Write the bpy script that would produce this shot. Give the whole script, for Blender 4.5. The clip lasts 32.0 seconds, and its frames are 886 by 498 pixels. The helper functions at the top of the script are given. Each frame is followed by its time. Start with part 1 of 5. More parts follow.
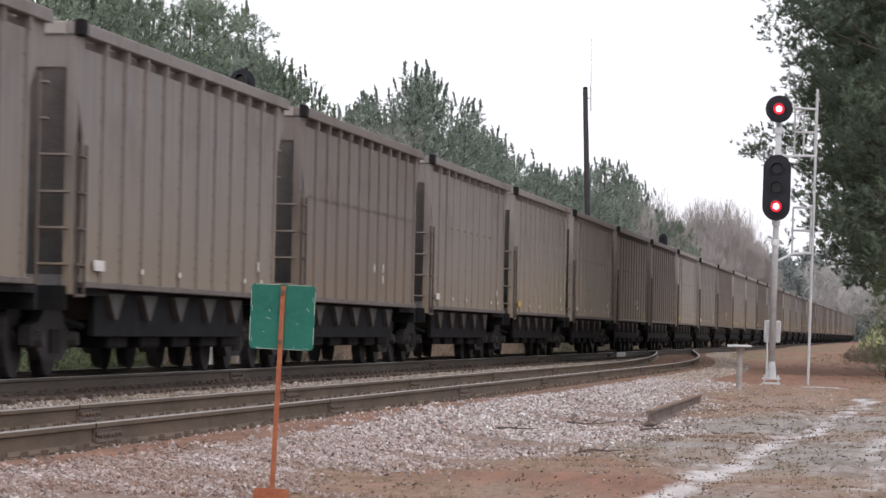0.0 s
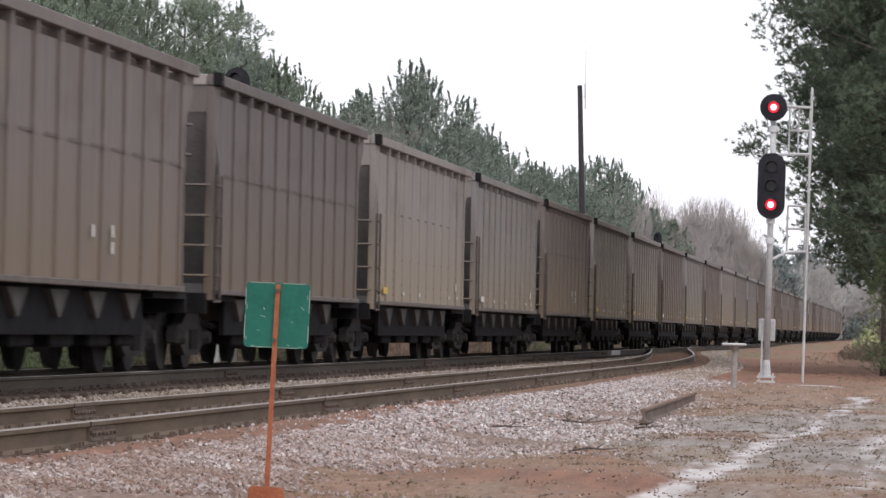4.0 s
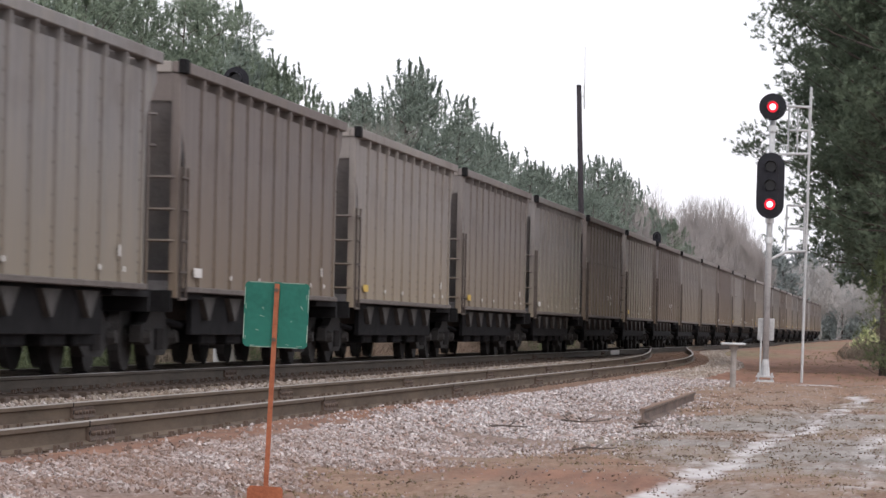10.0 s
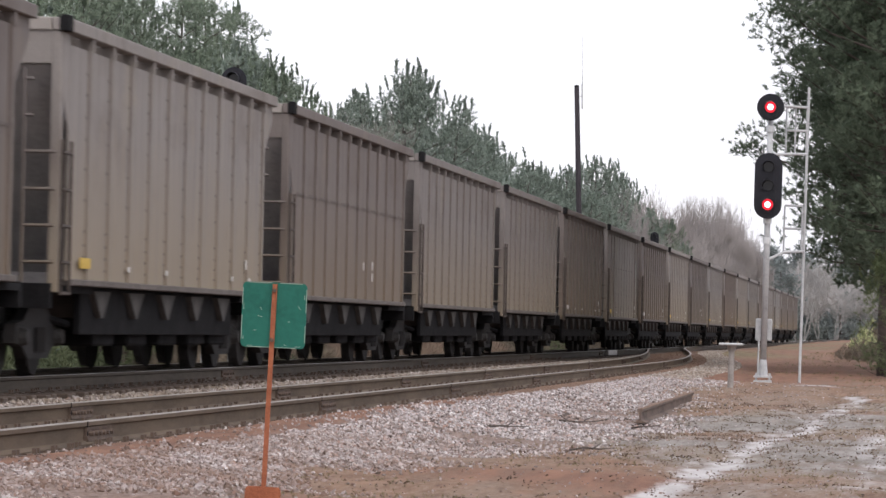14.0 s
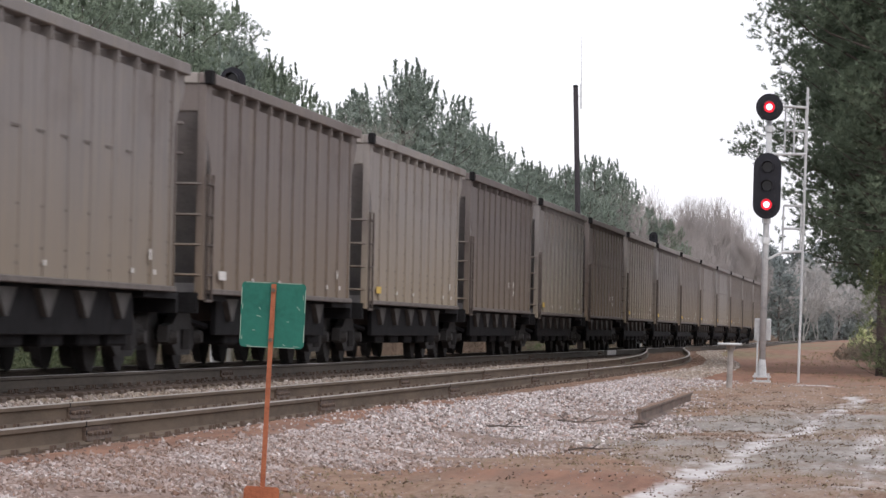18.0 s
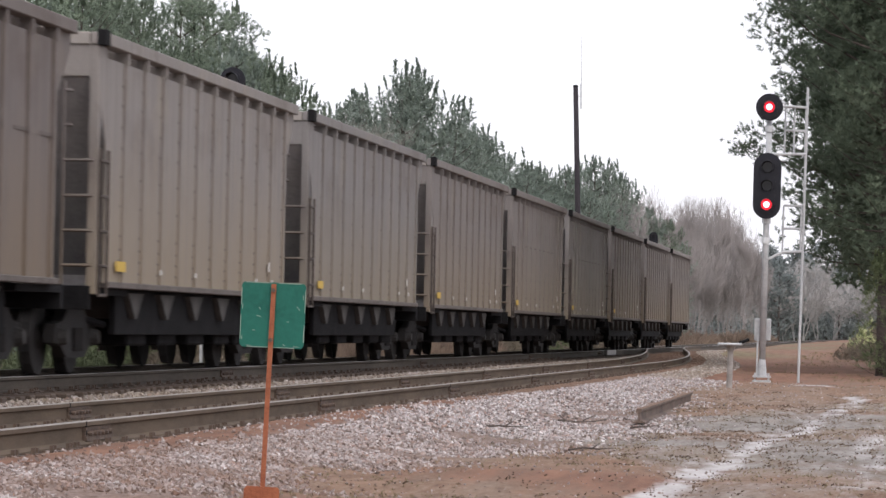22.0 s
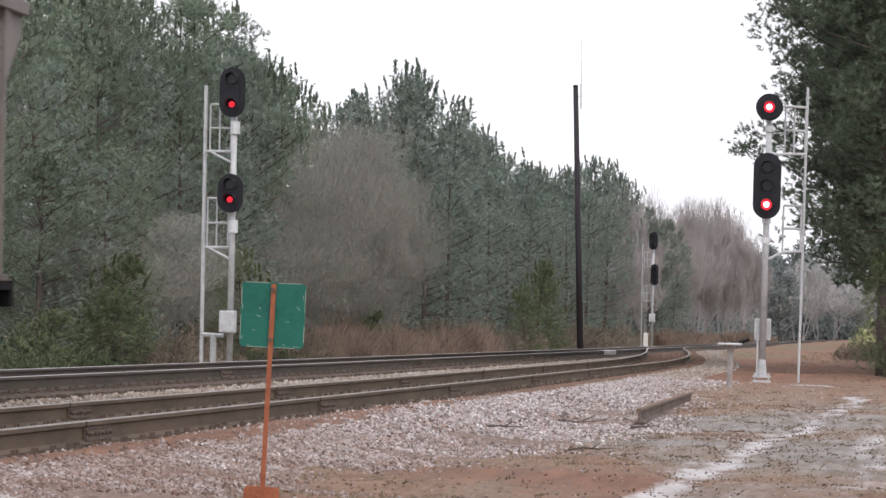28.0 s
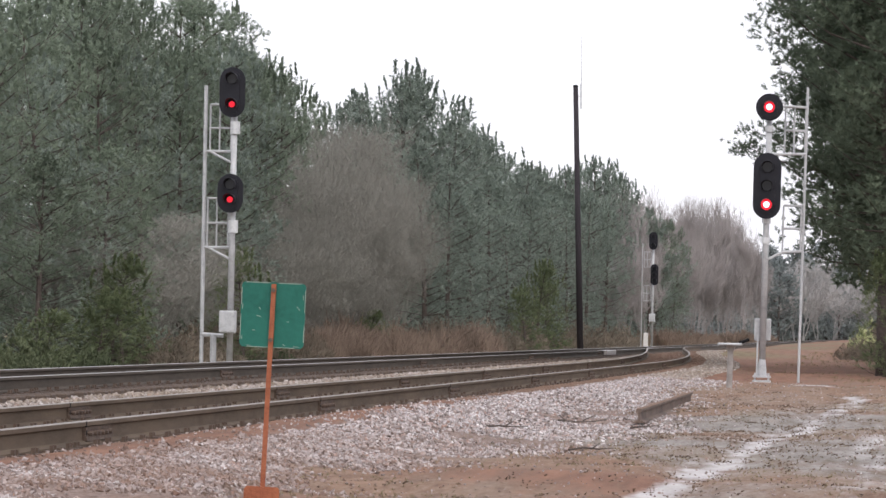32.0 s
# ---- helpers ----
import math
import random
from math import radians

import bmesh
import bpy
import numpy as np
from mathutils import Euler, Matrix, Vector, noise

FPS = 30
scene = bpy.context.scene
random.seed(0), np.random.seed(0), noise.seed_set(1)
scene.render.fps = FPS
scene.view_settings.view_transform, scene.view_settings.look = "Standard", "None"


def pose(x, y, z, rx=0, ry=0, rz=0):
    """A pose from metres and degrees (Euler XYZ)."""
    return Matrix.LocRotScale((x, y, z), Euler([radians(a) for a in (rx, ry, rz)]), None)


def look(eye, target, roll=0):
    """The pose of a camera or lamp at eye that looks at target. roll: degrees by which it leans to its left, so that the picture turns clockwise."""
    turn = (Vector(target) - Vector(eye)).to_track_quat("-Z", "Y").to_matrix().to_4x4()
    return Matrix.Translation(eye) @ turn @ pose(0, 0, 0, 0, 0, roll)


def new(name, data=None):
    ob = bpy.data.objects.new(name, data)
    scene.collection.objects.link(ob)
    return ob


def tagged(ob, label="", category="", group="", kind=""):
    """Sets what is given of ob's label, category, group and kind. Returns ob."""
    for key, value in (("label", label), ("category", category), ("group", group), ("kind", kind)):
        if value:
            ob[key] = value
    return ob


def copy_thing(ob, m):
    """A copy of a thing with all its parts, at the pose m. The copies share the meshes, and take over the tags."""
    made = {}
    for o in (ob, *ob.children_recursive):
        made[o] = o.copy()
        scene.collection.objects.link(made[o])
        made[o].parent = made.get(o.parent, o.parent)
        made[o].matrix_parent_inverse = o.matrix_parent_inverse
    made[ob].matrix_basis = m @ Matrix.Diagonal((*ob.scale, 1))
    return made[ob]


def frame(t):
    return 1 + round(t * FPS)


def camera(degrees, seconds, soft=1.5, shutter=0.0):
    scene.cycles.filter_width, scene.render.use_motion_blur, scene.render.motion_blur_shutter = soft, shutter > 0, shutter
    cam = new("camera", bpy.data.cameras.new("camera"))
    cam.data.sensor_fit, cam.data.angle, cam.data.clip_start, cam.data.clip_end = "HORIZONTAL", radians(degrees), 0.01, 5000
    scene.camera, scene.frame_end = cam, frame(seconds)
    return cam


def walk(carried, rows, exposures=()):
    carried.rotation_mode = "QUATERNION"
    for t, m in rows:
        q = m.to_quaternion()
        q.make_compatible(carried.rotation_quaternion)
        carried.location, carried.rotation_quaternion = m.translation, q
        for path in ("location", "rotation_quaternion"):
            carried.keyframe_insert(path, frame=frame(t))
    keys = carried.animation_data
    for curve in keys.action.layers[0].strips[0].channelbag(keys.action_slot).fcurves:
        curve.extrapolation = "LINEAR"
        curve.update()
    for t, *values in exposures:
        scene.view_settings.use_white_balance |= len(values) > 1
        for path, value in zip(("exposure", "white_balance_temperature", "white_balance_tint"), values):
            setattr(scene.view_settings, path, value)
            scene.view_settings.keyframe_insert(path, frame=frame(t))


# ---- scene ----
FOCAL = 6700.0                       # in picture widths of 1568
cam = camera(2 * math.degrees(math.atan(784 / FOCAL)), 32.0, soft=1.5, shutter=0.3)
EYE = Vector((0.0, 0.0, 1.15))
YAW, PITCH, ROLL = 6.927, 1.195, 1.15


def aim(dx, dy):
    """The camera's pose, turned by small steps from its resting aim."""
    yaw = radians(YAW) + dx / FOCAL
    pitch = radians(PITCH) + dy / FOCAL
    way = Vector((-math.sin(yaw) * math.cos(pitch), math.cos(yaw) * math.cos(pitch), math.sin(pitch)))
    return look(EYE, EYE + way * 50, ROLL)


AIMS = [(0, 17, 3), (0.5, 12.5, -1), (1, 11, -4), (1.5, 8, -6), (2, 7, -6), (2.5, 6.5, -4.5), (3, 6.5, -4),
        (3.5, 7, -1.5), (5.5, 8, 1.5), (6, 8, 0.5), (6.5, 6.5, -0.5), (7, 5, -1), (7.5, 6, -1), (8, 6.5, -0.5),
        (8.5, 8, 0), (9, 6.5, 0), (9.5, 6, 0), (10.5, 5, -1), (11, 3, -0.5), (11.5, 4, 0), (12.5, 4.5, 0),
        (13, 4, 0), (13.5, 1.5, 0), (14.5, 2.5, 0), (16.5, 1.5, -0.5), (17, 0, 0), (24, 0, 0), (32, 0, 0)]
walk(cam, [(t, aim(dx, dy)) for t, dx, dy in AIMS], [(0, 0.05, 6300, 10), (32, 0.05, 6300, 10)])

# ---------------------------------------------------------------- light
world = bpy.data.worlds.new("overcast_sky")
scene.world = world
world.use_nodes = True
wn, wl = world.node_tree.nodes, world.node_tree.links
wn.clear()
sky = wn.new("ShaderNodeTexSky")
sky.sky_type, sky.sun_disc = 'NISHITA', False
sky.sun_elevation, sky.sun_rotation = radians(50), radians(160)
sky.air_density, sky.dust_density = 1.0, 6.0
bg_sky = wn.new("ShaderNodeBackground")
bg_sky.inputs["Strength"].default_value = 0.05
wl.new(sky.outputs["Color"], bg_sky.inputs["Color"])
bg_cloud = wn.new("ShaderNodeBackground")         # the even white cloud cover
bg_cloud.inputs["Color"].default_value = (1.0, 0.975, 1.012, 1)
bg_cloud.inputs["Strength"].default_value = 1.06
add = wn.new("ShaderNodeAddShader")
wl.new(bg_sky.outputs[0], add.inputs[0])
wl.new(bg_cloud.outputs[0], add.inputs[1])
wout = wn.new("ShaderNodeOutputWorld")
wl.new(add.outputs[0], wout.inputs["Surface"])

sun = new("sun", bpy.data.lights.new("sun", "SUN"))
sun.data.energy, sun.data.angle, sun.data.color = 1.1, radians(60), (1.0, 0.97, 0.93)
SUN_H, SUN_A = radians(50), radians(160)          # height, and bearing from +y towards +x
sun.matrix_basis = look((math.cos(SUN_H) * math.sin(SUN_A) * 60, math.cos(SUN_H) * math.cos(SUN_A) * 60, math.sin(SUN_H) * 60), (0, 0, 0))


# ---------------------------------------------------------------- materials
class Mat:
    """A small builder of node materials."""

    def __init__(self, name, rough=0.8, metal=0.0):
        self.m = bpy.data.materials.new(name)
        self.m.use_nodes = True
        self.n, self.l = self.m.node_tree.nodes, self.m.node_tree.links
        self.b = self.n["Principled BSDF"]
        self.b.inputs["Roughness"].default_value = rough
        self.b.inputs["Metallic"].default_value = metal
        self.b.inputs["Specular IOR Level"].default_value = 0.3
        self.tc = self.n.new("ShaderNodeTexCoord")

    def coords(self, which="Object", scale=(1, 1, 1)):
        mp = self.n.new("ShaderNodeMapping")
        mp.inputs["Scale"].default_value = scale
        self.l.new(self.tc.outputs[which], mp.inputs["Vector"])
        return mp.outputs["Vector"]

    def noise(self, vec, scale, detail=4, rough=0.6):
        t = self.n.new("ShaderNodeTexNoise")
        t.inputs["Scale"].default_value, t.inputs["Detail"].default_value, t.inputs["Roughness"].default_value = scale, detail, rough
        if vec is not None:
            self.l.new(vec, t.inputs["Vector"])
        return t.outputs["Fac"]

    def ramp(self, fac, stops):
        r = self.n.new("ShaderNodeValToRGB")
        while len(r.color_ramp.elements) < len(stops):
            r.color_ramp.elements.new(0.5)
        for e, (p, c) in zip(r.color_ramp.elements, stops):
            e.position = p
            e.color = (*c, 1) if len(c) == 3 else c
        self.l.new(fac, r.inputs["Fac"])
        return r.outputs["Color"]

    def mix(self, fac, a, b, how="MIX"):
        x = self.n.new("ShaderNodeMix")
        x.data_type, x.blend_type = "RGBA", how
        for sock, v in ((x.inputs[0], fac), (x.inputs[6], a), (x.inputs[7], b)):
            if isinstance(v, (int, float)):
                sock.default_value = v
            elif isinstance(v, tuple):
                sock.default_value = (*v, 1) if len(v) == 3 else v
            else:
                self.l.new(v, sock)
        return x.outputs[2]

    def attr(self, name):
        a = self.n.new("ShaderNodeAttribute")
        a.attribute_name = name
        return a.outputs["Fac"]

    def rand(self):
        return self.n.new("ShaderNodeObjectInfo").outputs["Random"]

    def island(self):
        return self.n.new("ShaderNodeNewGeometry").outputs["Random Per Island"]

    def color(self, c):
        if isinstance(c, tuple):
            self.b.inputs["Base Color"].default_value = (*c, 1)
        else:
            self.l.new(c, self.b.inputs["Base Color"])
        return self

    def bump(self, fac, strength=0.3, dist=0.02):
        bp = self.n.new("ShaderNodeBump")
        bp.inputs["Strength"].default_value, bp.inputs["Distance"].default_value = strength, dist
        self.l.new(fac, bp.inputs["Height"])
        self.l.new(bp.outputs["Normal"], self.b.inputs["Normal"])
        return self

    def glow(self, c, s):
        self.b.inputs["Emission Color"].default_value = (*c, 1)
        self.b.inputs["Emission Strength"].default_value = s
        return self


def scaled(c, k):
    return tuple(min(1, v * k) for v in c)


def worn_paint(name, c, rough=0.75):
    """Dusty, streaked car paint: vertical streaks, grime patches, fine grain, tan dust low down."""
    m = Mat(name, rough)
    streak = m.noise(m.coords(scale=(1, 2.2, 0.10)), 3.0, 5)
    grime = m.noise(m.coords(scale=(1, 0.5, 0.9)), 0.9, 5)
    fine = m.noise(m.coords(), 40, 3)
    base = m.mix(m.ramp(streak, [(0.35, (0, 0, 0)), (0.7, (1, 1, 1))]), scaled(c, 0.80), scaled(c, 1.15))
    base = m.mix(m.ramp(grime, [(0.48, (0, 0, 0)), (0.72, (0.75, 0.75, 0.75))]), base, (c[0] * 0.62, c[1] * 0.56, c[2] * 0.52))
    worn = m.noise(m.coords(scale=(1, 0.35, 0.35)), 2.3, 6, 0.7)
    base = m.mix(m.ramp(worn, [(0.56, (0, 0, 0)), (0.70, (0.55, 0.55, 0.55))]), base, (c[0] * 1.22, c[1] * 1.16, c[2] * 0.98))
    stain = m.noise(m.coords(scale=(1, 1.6, 0.5)), 2.9, 5, 0.65)
    base = m.mix(m.ramp(stain, [(0.60, (0, 0, 0)), (0.74, (0.6, 0.6, 0.6))]), base, (c[0] * 0.55, c[1] * 0.46, c[2] * 0.40))
    base = m.mix(m.ramp(fine, [(0.3, (0, 0, 0)), (0.75, (0.3, 0.3, 0.3))]), base, scaled(c, 1.3))
    split = m.n.new("ShaderNodeSeparateXYZ")           # tan dust thrown up from the track
    m.l.new(m.coords(), split.inputs[0])
    ragged = m.n.new("ShaderNodeMath")
    ragged.operation = "MULTIPLY_ADD"
    m.l.new(streak, ragged.inputs[0])
    ragged.inputs[1].default_value = -2.6
    m.l.new(split.outputs["Z"], ragged.inputs[2])
    low = m.n.new("ShaderNodeMapRange")
    low.inputs["From Min"].default_value, low.inputs["From Max"].default_value = -0.3, 1.7
    low.inputs["To Min"].default_value, low.inputs["To Max"].default_value = 0.85, 0.0
    m.l.new(ragged.outputs[0], low.inputs["Value"])
    base = m.mix(low.outputs["Result"], base, (c[0] * 1.14, c[1] * 1.01, c[2] * 0.75))
    return m.color(base).bump(fine, 0.15, 0.01).m


def two_tone(name, a, b, scale=6.0, rough=0.85, metal=0.0, bump=0.3, stretch=(1, 1, 1), dist=0.02):
    m = Mat(name, rough, metal)
    v = m.coords(scale=stretch)
    f, g = m.noise(v, scale, 6), m.noise(v, scale * 7, 3)
    c = m.mix(m.ramp(f, [(0.35, (0, 0, 0)), (0.65, (1, 1, 1))]), a, b)
    c = m.mix(m.ramp(g, [(0.35, (0, 0, 0)), (0.8, (0.5, 0.5, 0.5))]), c, scaled(b, 1.25))
    return m.color(c).bump(g, bump, dist).m


def leafy(name, a, b, rough=0.7, through_light=0.45):
    """Foliage whose colour varies from tuft to tuft and from tree to tree; some light passes through it."""
    m = Mat(name, rough)
    clump = m.noise(m.coords(), 2.6, 2)
    c = m.mix(m.ramp(clump, [(0.38, (0, 0, 0)), (0.62, (1, 1, 1))]), scaled(a, 0.88), scaled(b, 1.06))
    c = m.mix(m.ramp(m.island(), [(0, (0, 0, 0)), (1, (0.4, 0.4, 0.4))]), c, b)
    c = m.mix(m.ramp(m.rand(), [(0, (0, 0, 0)), (1, (0.7, 0.7, 0.7))]), c, scaled(a, 0.62))
    big = m.noise(m.coords(), 0.7, 3)
    c = m.mix(m.ramp(big, [(0.4, (0, 0, 0)), (0.7, (0.6, 0.6, 0.6))]), c, scaled(b, 1.15))
    m.b.inputs["Specular IOR Level"].default_value = 0.15
    m.color(c)
    tl = m.n.new("ShaderNodeBsdfTranslucent")
    m.l.new(c, tl.inputs["Color"])
    mx = m.n.new("ShaderNodeMixShader")
    mx.inputs[0].default_value = through_light
    m.l.new(m.b.outputs[0], mx.inputs[1])
    m.l.new(tl.outputs[0], mx.inputs[2])
    m.l.new(mx.outputs[0], m.n["Material Output"].inputs["Surface"])
    return m.m


PAINTS = [worn_paint("dusty_tan_paint", (0.186, 0.167, 0.160)),
          worn_paint("light_tan_paint", (0.224, 0.202, 0.191)),
          worn_paint("brown_paint", (0.151, 0.129, 0.121)),
          worn_paint("dark_brown_paint", (0.127, 0.110, 0.106)),
          worn_paint("grey_tan_paint", (0.198, 0.184, 0.180))]
M_PALE = worn_paint("pale_end_paint", (0.29, 0.262, 0.243))
M_UNDER = two_tone("near_black_underframe", (0.007, 0.0066, 0.0075), (0.015, 0.0145, 0.0155), 3, 0.95)
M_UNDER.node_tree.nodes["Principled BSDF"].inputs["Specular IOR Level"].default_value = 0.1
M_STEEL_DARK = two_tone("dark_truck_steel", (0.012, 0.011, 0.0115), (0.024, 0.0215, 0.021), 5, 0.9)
M_TREAD = two_tone("worn_wheel_steel", (0.026, 0.023, 0.022), (0.05, 0.045, 0.042), 8, 0.6, 0.4)
M_WHITE_MARK = two_tone("dirty_white_marking", (0.46, 0.44, 0.42), (0.60, 0.58, 0.56), 9)
M_YELLOW_MARK = two_tone("dirty_yellow_marking", (0.45, 0.30, 0.06), (0.55, 0.38, 0.09), 9)
M_RUNG = two_tone("dark_rusty_ladder_bars", (0.040, 0.032, 0.028), (0.085, 0.068, 0.06), 6)
M_CAP = two_tone("bearing_cap", (0.022, 0.02, 0.02), (0.05, 0.046, 0.044), 9)
M_SILL = two_tone("grimy_brown_side_sill", (0.075, 0.063, 0.057), (0.13, 0.112, 0.102), 5)
M_RIVET = two_tone("rusty_dark_bolts", (0.085, 0.072, 0.066), (0.135, 0.115, 0.105), 9)
# end bay sheet lightened in colour to stand for hazy light inside
M_BAY = two_tone("haze_lifted_grey_end_sheet", (0.24, 0.228, 0.232), (0.33, 0.31, 0.31), 3)
M_POCKET = two_tone("dark_hopper_sheet", (0.042, 0.039, 0.037), (0.074, 0.068, 0.064), 4)

M_RAIL = two_tone("rusty_rail_side", (0.064, 0.046, 0.031), (0.112, 0.081, 0.056), 3, 0.85, stretch=(1, 0.2, 1))
# main track darker than the siding: grime plus the train's shadow in the colour
M_RAIL_DARK = two_tone("grimy_shadowed_main_rail_side", (0.044, 0.035, 0.027), (0.078, 0.062, 0.048), 3, 0.85, stretch=(1, 0.2, 1))
M_TIE_DARK = two_tone("grimy_shadowed_main_tie", (0.05, 0.038, 0.032), (0.10, 0.075, 0.06), 4, 0.95)
M_RAILHEAD = Mat("polished_rail_head", 0.5, 0.6).color((0.37, 0.345, 0.33)).m
M_HEAD_DULL = two_tone("dull_siding_rail_head", (0.20, 0.178, 0.160), (0.27, 0.245, 0.225), 5, 0.7, 0.25, stretch=(1, 0.1, 1))
M_PLATE = two_tone("rusty_joint_bar", (0.055, 0.04, 0.034), (0.12, 0.085, 0.065), 8, 0.8)
M_TIE = two_tone("weathered_tie", (0.105, 0.066, 0.047), (0.18, 0.115, 0.083), 4, 0.95, stretch=(0.3, 3, 1))
M_SPARE = two_tone("weathered_spare_rail", (0.07, 0.05, 0.042), (0.15, 0.11, 0.09), 4, 0.85, stretch=(1, 0.3, 1))


def stone_material(name, dusty, most, least):
    m = Mat(name, 0.9)
    c = m.ramp(m.island(), [(0.0, (0.06, 0.05, 0.048)), (0.18, (0.21, 0.18, 0.172)), (0.45, (0.37, 0.342, 0.342)), (0.72, (0.55, 0.53, 0.538)), (0.86, (0.32, 0.205, 0.165)), (1.0, (0.78, 0.77, 0.78))])
    g = m.noise(m.coords(), 35, 4)
    c = m.mix(m.ramp(g, [(0.35, (0, 0, 0)), (0.75, (0.4, 0.4, 0.4))]), c, (0.20, 0.15, 0.13))
    split = m.n.new("ShaderNodeSeparateXYZ")           # red dust lies on the stones where the road is near
    m.l.new(m.coords(), split.inputs[0])
    near = m.n.new("ShaderNodeMapRange")
    near.inputs["From Min"].default_value, near.inputs["From Max"].default_value = 26.0, 42.0
    near.inputs["To Min"].default_value, near.inputs["To Max"].default_value = most, least
    m.l.new(split.outputs["Y"], near.inputs["Value"])
    blotch = m.ramp(m.noise(m.coords(), 1.3, 3), [(0.38, (0.45, 0.45, 0.45)), (0.62, (1, 1, 1))])
    dust = m.n.new("ShaderNodeMath")
    dust.operation = "MULTIPLY"
    m.l.new(near.outputs["Result"], dust.inputs[0])
    m.l.new(blotch, dust.inputs[1])
    c = m.mix(dust.outputs[0], c, dusty)
    return m.color(c).bump(g, 0.4, 0.01).m


def ground_material():
    m = Mat("red_dirt_and_gravel", 0.95)
    v = m.coords(scale=(1, 0.22, 1))                  # traffic drags the dirt out along the road
    big, mid, fine = m.noise(v, 0.7, 5), m.noise(v, 3.2, 7, 0.7), m.noise(v, 17, 6, 0.75)
    soil = m.mix(m.ramp(mid, [(0.34, (0, 0, 0)), (0.64, (1, 1, 1))]), (0.118, 0.065, 0.040), (0.222, 0.134, 0.086))
    soil = m.mix(m.ramp(big, [(0.44, (0, 0, 0)), (0.60, (0.85, 0.85, 0.85))]), soil, (0.190, 0.138, 0.105))
    soil = m.mix(m.ramp(fine, [(0.48, (0, 0, 0)), (0.68, (0.8, 0.8, 0.8))]), soil, (0.262, 0.196, 0.148))
    soil = m.mix(m.ramp(fine, [(0.30, (0.8, 0.8, 0.8)), (0.44, (0, 0, 0))]), soil, (0.062, 0.036, 0.028))
    grav = m.mix(m.ramp(m.noise(v, 26, 4), [(0.3, (0, 0, 0)), (0.7, (1, 1, 1))]), (0.105, 0.066, 0.052), (0.26, 0.195, 0.165))
    pale = m.mix(m.ramp(mid, [(0.3, (0, 0, 0)), (0.7, (1, 1, 1))]), (0.26, 0.235, 0.222), (0.50, 0.475, 0.472))
    grey = m.mix(m.ramp(mid, [(0.34, (0, 0, 0)), (0.66, (1, 1, 1))]), (0.135, 0.118, 0.102), (0.275, 0.252, 0.232))
    grey = m.mix(m.ramp(fine, [(0.32, (0.8, 0.8, 0.8)), (0.46, (0, 0, 0))]), grey, (0.075, 0.062, 0.052))
    grey = m.mix(m.ramp(big, [(0.50, (0, 0, 0)), (0.66, (0.7, 0.7, 0.7))]), grey, (0.185, 0.142, 0.095))
    grass = m.mix(m.ramp(mid, [(0.3, (0, 0, 0)), (0.7, (1, 1, 1))]), (0.085, 0.075, 0.04), (0.20, 0.155, 0.09))
    edge = m.ramp(mid, [(0.3, (0, 0, 0)), (0.7, (1, 1, 1))])

    def sharpened(a):
        s = m.n.new("ShaderNodeMath")
        s.operation = "ADD"
        m.l.new(m.attr(a), s.inputs[0])
        sub = m.n.new("ShaderNodeMath")
        sub.operation, sub.use_clamp = "MULTIPLY_ADD", False
        m.l.new(edge, sub.inputs[0])
        sub.inputs[1].default_value, sub.inputs[2].default_value = 0.5, -0.25
        m.l.new(sub.outputs[0], s.inputs[1])
        return m.ramp(s.outputs[0], [(0.25, (0, 0, 0)), (0.75, (1, 1, 1))])
    clay = m.mix(m.ramp(mid, [(0.36, (0, 0, 0)), (0.64, (1, 1, 1))]), (0.120, 0.058, 0.037), (0.220, 0.114, 0.073))
    c = m.mix(sharpened("clay"), soil, clay)
    c = m.mix(sharpened("greydirt"), c, grey)
    c = m.mix(sharpened("gravel"), c, grav)
    c = m.mix(sharpened("pale"), c, pale)
    c = m.mix(sharpened("grass"), c, grass)
    return m.color(c).bump(fine, 0.5, 0.04).m


M_STONE, M_GROUND = stone_material("crushed_granite", (0.185, 0.112, 0.080), 0.74, 0.08), ground_material()
M_STONE_TAN = stone_material("tan_dusty_stone", (0.235, 0.190, 0.140), 0.88, 0.82)
M_GALV = two_tone("galvanised_steel", (0.46, 0.47, 0.48), (0.62, 0.63, 0.64), 5, 0.5, 0.35)
M_ALU = two_tone("pale_aluminium_paint", (0.31, 0.315, 0.325), (0.46, 0.465, 0.475), 4, 0.5, 0.1)
M_BLACK = two_tone("black_signal_paint", (0.006, 0.006, 0.010), (0.013, 0.013, 0.019), 4, 0.6)
M_HOOD = two_tone("weathered_black_hood", (0.014, 0.014, 0.018), (0.035, 0.035, 0.042), 6, 0.5)
M_GLASSOFF = Mat("dark_lens", 0.12).color((0.02, 0.02, 0.025)).m
M_RED_CORE = Mat("lit_red_lens_core", 0.3).color((0.5, 0.02, 0.02)).glow((1.0, 0.42, 0.45), 3.2).m
M_RED = Mat("lit_red_lens", 0.3).color((0.5, 0.01, 0.02)).glow((1.0, 0.02, 0.045), 0.9).m
M_CONCRETE = two_tone("concrete", (0.36, 0.34, 0.32), (0.5, 0.48, 0.45), 6, 0.9)
M_POST = two_tone("grey_pipe_post", (0.20, 0.18, 0.17), (0.30, 0.275, 0.26), 6, 0.8)
M_GREEN = two_tone("faded_green_sign_paint", (0.010, 0.095, 0.072), (0.016, 0.125, 0.094), 5, 0.5, bump=0.08)
M_SCRATCH = two_tone("bare_scratch", (0.20, 0.30, 0.25), (0.34, 0.38, 0.33), 15, 0.6)
M_ORANGE = two_tone("rusty_orange_post", (0.20, 0.062, 0.032), (0.33, 0.115, 0.058), 9, 0.8)
